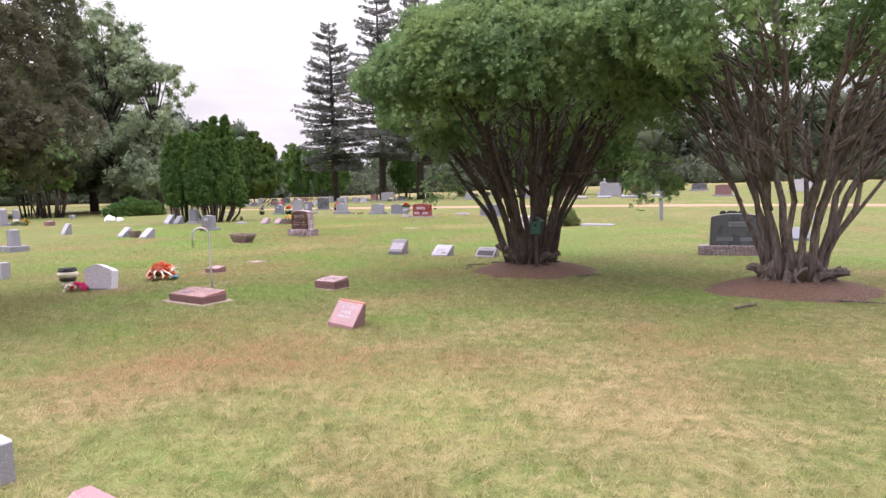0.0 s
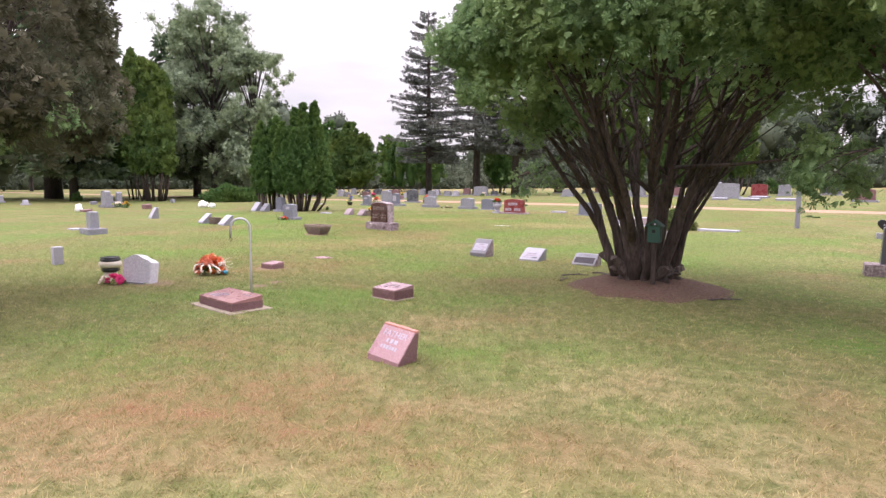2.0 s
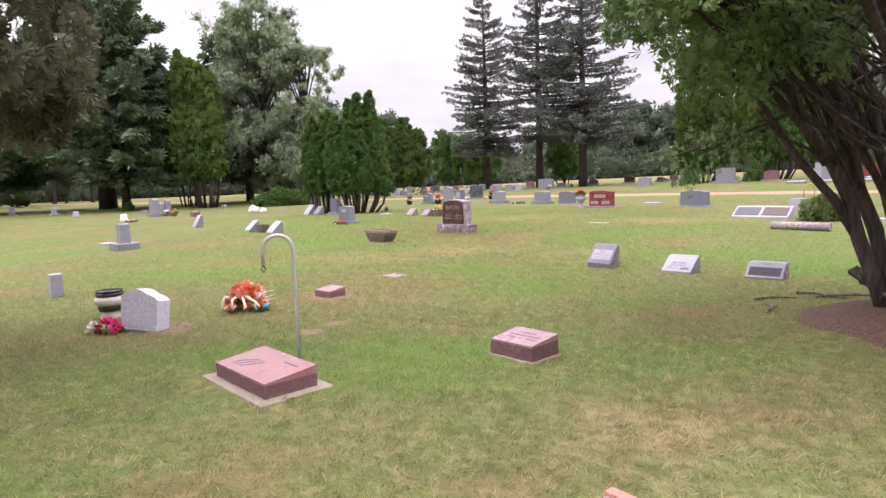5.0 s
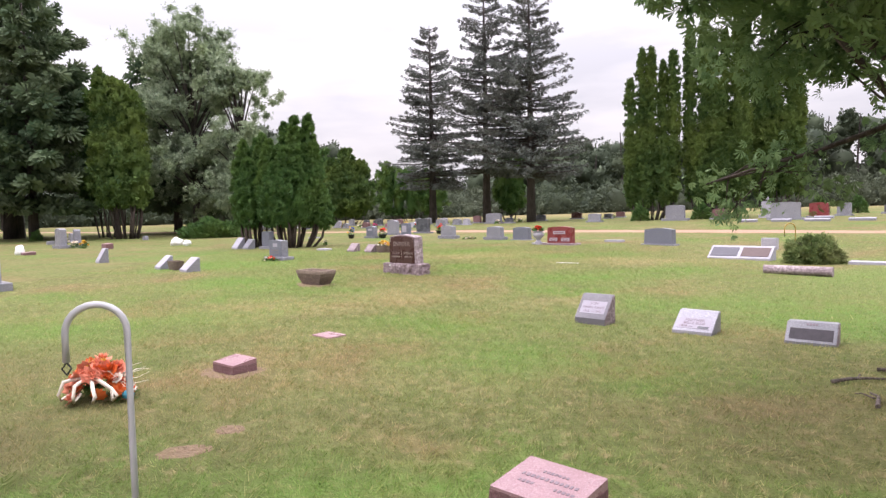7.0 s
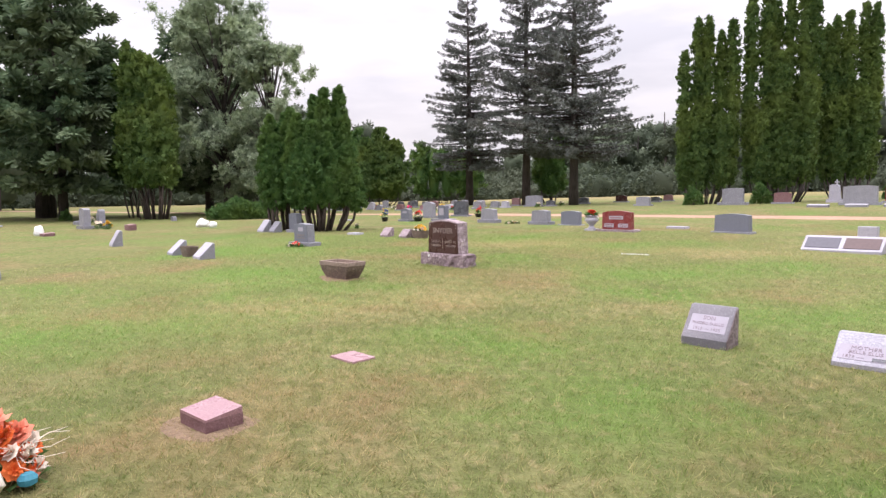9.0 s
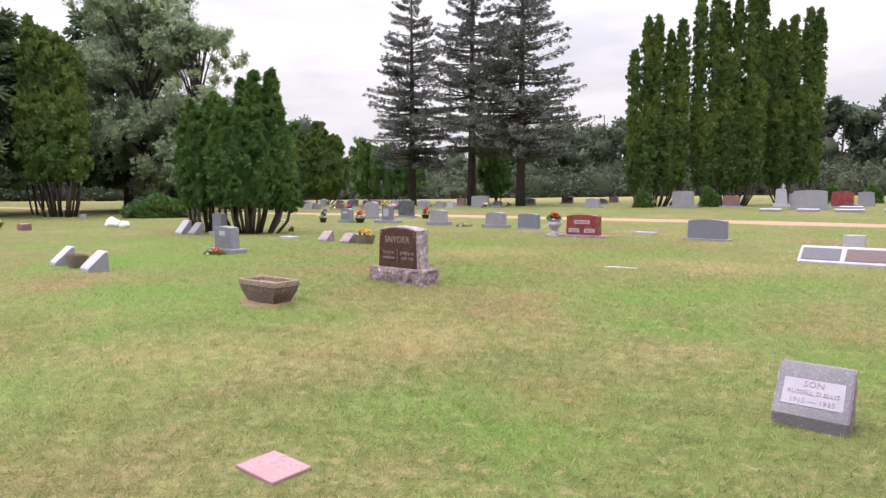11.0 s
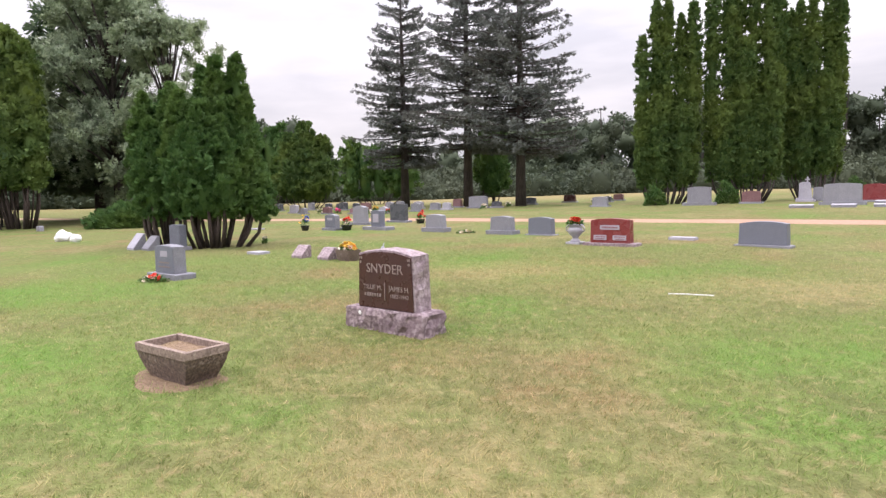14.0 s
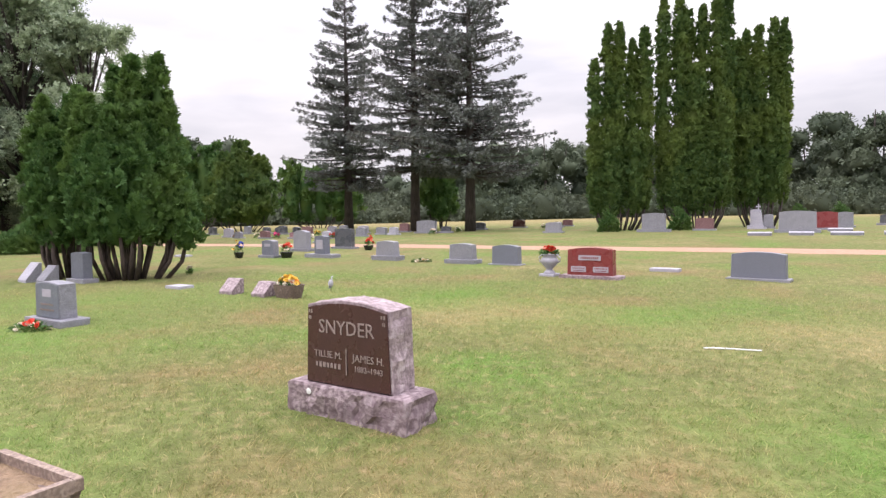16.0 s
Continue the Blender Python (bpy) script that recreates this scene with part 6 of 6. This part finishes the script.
pst = thing("marker_post", 8.3, 24.1, 0, "thin weathered grey wooden post in the lawn", "post")
part("post", block(0.12, 0.10, 1.25, 0.004, 0.01, -0.05), M_GREY, pst)
slant(9.9, 17.1, 0.46, 0.34, 0.3, M_BLUE, "blue-grey slant marker on the lawn", M_GREY, -33, 0.06)
monument(12.8, 21.6, 0.5, 0.32, 0.2, M_PALE, "small plain pale marble gravestone", None, 0.03)
slant(-2.24, 3.14, 0.40, 0.25, 0.26, M_PALE, "pale slant marker near the start of the walk", M_GREY, -32, 0.08)
slant(-1.14, 2.44, 0.42, 0.20, 0.26, M_PINK, "low pink granite slant marker near the start", M_PINKROCK, -32, 0.08)

# beyond the track
FAR = [
    (6.3, 50.9, 1.25, 0.98, M_GREY, (1.75, 0.16)), (11.5, 46.2, 1.55, 0.98, M_GREY, (1.9, 0.14)), (14.2, 48.6, 1.05, 0.92, M_RED, (1.35, 0.1)), (16.6, 51.0, 0.8, 0.85, M_GREY, (1.0, 0.1)),
    (9.2, 51.3, 0.95, 0.7, M_PINKROCK, (1.2, 0.1)), (12.2, 51.8, 0.55, 1.0, M_PALE, (0.8, 0.2)), (13.1, 52.2, 0.5, 0.8, M_GREY, (0.7, 0.1)), (20.5, 53.0, 1.2, 0.62, M_DARK, (1.5, 0.12)),
    (1.2, 53.2, 0.95, 0.62, M_GREY, (1.2, 0.1)), (-6.5, 58.0, 1.5, 0.85, M_GREY, (1.8, 0.1)), (-8.5, 56.2, 0.6, 0.5, M_PALE, (0.8, 0.1)), (-5.2, 57.5, 0.7, 0.45, M_DARK, (0.9, 0.1)),
    (-2.8, 63.0, 0.9, 0.55, M_DARK, (1.1, 0.1)), (0.4, 66.0, 1.0, 0.62, M_BROWN, (1.3, 0.1)), (3.0, 63.5, 0.7, 0.45, M_DARK, (0.9, 0.1)), (4.4, 67.0, 0.8, 0.55, M_PINKROCK, (1.0, 0.1)),
    (-12.0, 52.5, 0.6, 0.45, M_PALE, (0.8, 0.08)), (-14.2, 53.5, 0.5, 0.4, M_PINK, (0.7, 0.08)), (-10.3, 54.5, 0.75, 0.55, M_GREY, (0.95, 0.1)), (-16.4, 55.0, 0.7, 0.5, M_PINKROCK, (0.9, 0.08)),
    (-18.6, 56.5, 0.6, 0.45, M_GREY, (0.8, 0.08)), (-20.2, 59.0, 0.8, 0.62, M_PALE, (1.0, 0.1)), (-22.4, 57.0, 0.6, 0.5, M_DARK, (0.8, 0.1)), (-24.0, 61.0, 0.75, 0.55, M_PINK, (0.95, 0.1)),
    (-15.0, 60.0, 0.9, 0.6, M_PINKROCK, (1.1, 0.1)), (-12.8, 62.0, 0.7, 0.6, M_GREY, (0.9, 0.1)), (-17.6, 63.0, 0.8, 0.65, M_DARK, (1.0, 0.1)), (-26.5, 58.5, 0.8, 0.6, M_GREY, (1.0, 0.1)),
    (-28.8, 62.5, 0.7, 0.55, M_PALE, (0.9, 0.1)), (-31.0, 60.0, 0.65, 0.5, M_PINKROCK, (0.9, 0.1)), (-11.2, 47.2, 0.5, 0.35, M_PINKROCK, (0.6, 0.06)), (24.0, 44.0, 1.1, 0.8, M_PALE, (1.4, 0.12)),
    (17.8, 41.5, 1.0, 0.75, M_PINKROCK, (1.3, 0.1)), (27.5, 49.0, 1.2, 0.8, M_PALE, (1.5, 0.12)), (-30.5, 40.5, 0.5, 0.55, M_GREY, (0.7, 0.1)), (-38.5, 39.5, 0.5, 0.5, M_PALE, (0.7, 0.1)),
    (-44.0, 41.0, 0.6, 0.6, M_GREY, (0.8, 0.1)), (-40.0, 34.0, 0.5, 0.4, M_PALE, (0.7, 0.1)), (-33.5, 36.5, 0.4, 0.35, M_PALE, (0.6, 0.08)), (-46.5, 36.5, 0.6, 0.5, M_PINK, (0.8, 0.1)),
]
pick_ = random.Random(91)
for k in range(18):
    FAR.append((-33 + 1.45 * k + pick_.uniform(-0.5, 0.5), 53.5 + pick_.uniform(0, 12) + 0.25 * (18 - k), pick_.uniform(0.45, 0.85), pick_.uniform(0.45, 0.7), pick_.choice((M_GREY, M_GREY, M_PALE, M_PINKROCK, M_DARK, M_PINK)), (pick_.uniform(0.8, 1.1), 0.1)))
NAMES = {M_GREY: "grey granite", M_PALE: "pale marble", M_RED: "polished red granite", M_PINKROCK: "reddish brown granite", M_DARK: "dark granite", M_BROWN: "brown granite", M_PINK: "pink granite", M_BLUE: "blue-grey granite"}
for fx, fy, fw, fh, fmat, fbase in FAR:
    size_word = "large" if fw > 1.1 else ("small" if fw < 0.65 else "plain")
    monument(fx, fy, fw, fh - 0.1, 0.26, fmat, f"{size_word} {NAMES[fmat]} gravestone with a low base beyond", (fbase[0], fbase[1], 0.45), 0.06, 0.03, base_mat=M_GREY if fmat is not M_PALE else M_PALE, group="far gravestones")
for fx, fy, fw in ((9.0, 44.6, 0.95), (10.6, 44.2, 0.95), (12.2, 43.6, 1.2), (14.2, 43.2, 1.2), (13.6, 46.4, 1.0)):
    bevel(fx, fy, fw, 0.35, 0.16, M_PALE, "low pale stone marker beyond the track", M_GREY, group="low far markers")
FAR_FLOWERS = [(-11.6, 52.0, M_REDPET, "red"), (-13.2, 53.2, M_IVORY, "white"), (-15.6, 54.6, M_MAGENTA, "pink"), (-17.2, 56.0, M_IVORY, "white"), (-19.4, 58.3, M_REDPET, "red"), (-21.4, 57.4, M_MAGENTA, "pink"), (-14.2, 59.4, M_YELLOW, "yellow"),
               (-23.2, 60.2, M_IVORY, "white"), (-25.6, 59.0, M_REDPET, "red"), (-28.0, 61.2, M_MAGENTA, "pink"), (-6.0, 55.6, M_IVORY, "white"), (-4.4, 58.4, M_IVORY, "white"), (1.9, 62.4, M_IVORY, "white"), (3.6, 66.0, M_IVORY, "white"), (-30.0, 39.4, M_IVORY, "white"), (-25.0, 34.4, M_IVORY, "white"), (-24.2, 34.0, M_YELLOW, "yellow")]
for k, (fx, fy, fm_, word) in enumerate(FAR_FLOWERS):
    ob = thing("flower_bunch", fx, fy, 0, f"{word} artificial flowers set before a distant gravestone", "flowers", "far flowers")
    blooms(ob, bunch(9, 0.22, 0.15, 0.30, 70 + k, 0.05), fm_, 0.10)
    greens(ob, 16, 0.2, 0.15, 0.25, 90 + k, 0.14)
cr = thing("cross_gravestone", 12.25, 51.6, ROW, "pale stone gravestone topped with a small cross", "gravestone")
part("die", die(0.5, 0.95, 0.24, 0.2, 0.18, 0, 0.12), M_PALE, cr)
part("base", block(0.8, 0.45, 0.17, 0.006, 0.01, -0.05), M_PALE, cr)
part("cross", block(0.07, 0.07, 0.36, 0, 0.006, 1.03), M_PALE, cr)
part("cross_arm", block(0.24, 0.072, 0.07, 0, 0.006, 1.20), M_PALE, cr)

# bird house in the old cedar
bh = thing("bird_house", 1.98, 11.12, -20, "small dark green bird house wedged among cedar stems", "bird house", z=0.84)
part("box", block(0.17, 0.15, 0.24, 0, 0.006), M_GREENBOX, bh)
bm = bmesh.new()
prism(bm, [(-0.12, 0.235), (0.0, 0.32), (0.12, 0.235), (0.12, 0.215), (0.0, 0.295), (-0.12, 0.215)], -0.11, 0.11, "y", 0, 0.05, 0.004)
part("roof", bm, M_GREENBOX, bh)
part("entrance", lathe(bmesh.new(), [(0.024, 0.0), (0.024, 0.004)], 14), M_BLACK, bh, "", FRONT(-0.0795, 0.16))
part("mount", block(0.06, 0.05, 0.62, 0, 0.004, -0.60), M_BARK, bh)


def stick_on_lawn(x, y, rz, l, seed):
    r = random.Random(seed)
    ob = thing("fallen_stick", x, y, rz, "dry fallen cedar stick lying on the lawn", "stick", "fallen sticks")
    bm = bmesh.new()
    tube(bm, [(-l / 2, 0, 0.02), (-l / 6, r.uniform(-.04, .04), 0.035), (l / 6, r.uniform(-.04, .04), 0.03), (l / 2, r.uniform(-.05, .05), 0.02)], 0.018, 0.008, 6)
    tube(bm, [(0, 0, 0.03), (l * 0.2, 0.08, 0.04), (l * 0.32, 0.12, 0.02)], 0.008, 0.004, 5)
    part("twig", bm, M_BARK2, ob)


for sx, sy, sr, sl in ((0.93, 13.3, 20, 0.5), (1.5, 13.5, -40, 0.6), (1.75, 13.45, 10, 0.7), (0.75, 12.6, 70, 0.4), (4.4, 7.9, 30, 0.6), (5.6, 7.75, -20, 0.8), (2.9, 10.9, 15, 0.5)):
    stick_on_lawn(sx, sy, sr, sl, int(sx * 10))
patch("bare_soil", -4.09, 11.06, 0.20, 0.13, M_SOIL, "small bare scrape of soil in the lawn", "soil", 0.004, 0.0, 8.0, 30)
patch("bare_soil", -4.00, 11.50, 0.13, 0.11, M_SOIL, "small bare scrape of soil in the lawn", "soil", 0.004, 0.0, 9.0)

# ---------------------------------------------------------------- grass
def grass():
    line = np.array([(0.8, -0.5), (0.3, 3.0), (-1.4, 6.2), (-2.6, 10.0), (-3.6, 13.5), (-4.4, 17.0), (-4.6, 26.0)])
    n = 1500000
    p = np.stack([rng.uniform(-14, 9, n), rng.uniform(0.5, 33, n)], 1)
    best = np.full(n, 1e9)
    for a, b in zip(line, line[1:]):
        ab = b - a
        t = np.clip(((p - a) @ ab) / (ab @ ab), 0, 1)
        best = np.minimum(best, np.linalg.norm(p - a - t[:, None] * ab, axis=1))
    keep = rng.uniform(0, 1, n) < np.clip(1.05 - best / 9.0, 0.16, 1.0) * np.clip(1.5 - p[:, 1] / 36, 0.3, 1)
    for (cx, cy), r in ((TREE_A, 1.15), (TREE_B, 1.3)):
        keep &= np.hypot(p[:, 0] - cx, p[:, 1] - cy) > r + 0.15 * rng.normal(size=n)
    for cx, cy, r in ((-4.09, 11.06, 0.14), (-4.0, 11.5, 0.10), (-6.62, 19.72, 0.34), (-4.54, 14.97, 0.24), (-3.7, 9.43, 0.5), (-1.71, 10.52, 0.3), (-4.85, 13.1, 0.26)):
        keep &= np.hypot(p[:, 0] - cx, p[:, 1] - cy) > r + 0.05 * rng.normal(size=n)
    p = p[keep]
    n = len(p)
    z = np.array([ground(x, y) for x, y in p])
    h = rng.uniform(0.016, 0.042, n) * (1 + 0.5 * (rng.uniform(0, 1, n) > 0.95))
    a = rng.uniform(0, 2 * math.pi, n)
    sweep = np.zeros((n, 2))
    for k in range(10):
        ang, wave = rng.uniform(0, 6.28), rng.uniform(0.16, 0.7)
        ph = (p[:, 0] * math.cos(ang) + p[:, 1] * math.sin(ang)) * 6.28 / wave
        sweep += np.stack([np.sin(ph + k), np.cos(1.3 * ph - k)], 1) * 0.33
    h *= 1 + 0.30 * np.clip(sweep[:, 0], -1, 1)
    lean = (rng.normal(size=(n, 2)) * 0.75 + 0.7 * sweep) * h[:, None]
    w = rng.uniform(0.0025, 0.0055, n)
    base = np.stack([p[:, 0], p[:, 1], z - 0.006], 1)
    side = np.stack([np.cos(a) * w, np.sin(a) * w, np.zeros(n)], 1)
    tip = base + np.stack([lean[:, 0], lean[:, 1], h + 0.006], 1)
    v = np.stack([base - side, base + side, tip], 1).reshape(-1, 3)
    ob = link_mesh("grass", arrays_mesh("grass", v, np.arange(3 * n).reshape(-1, 3)), M_BLADE)
    tagged(ob, "short mown grass blades, green and straw mixed", "grass", kind="stuff")


grass()
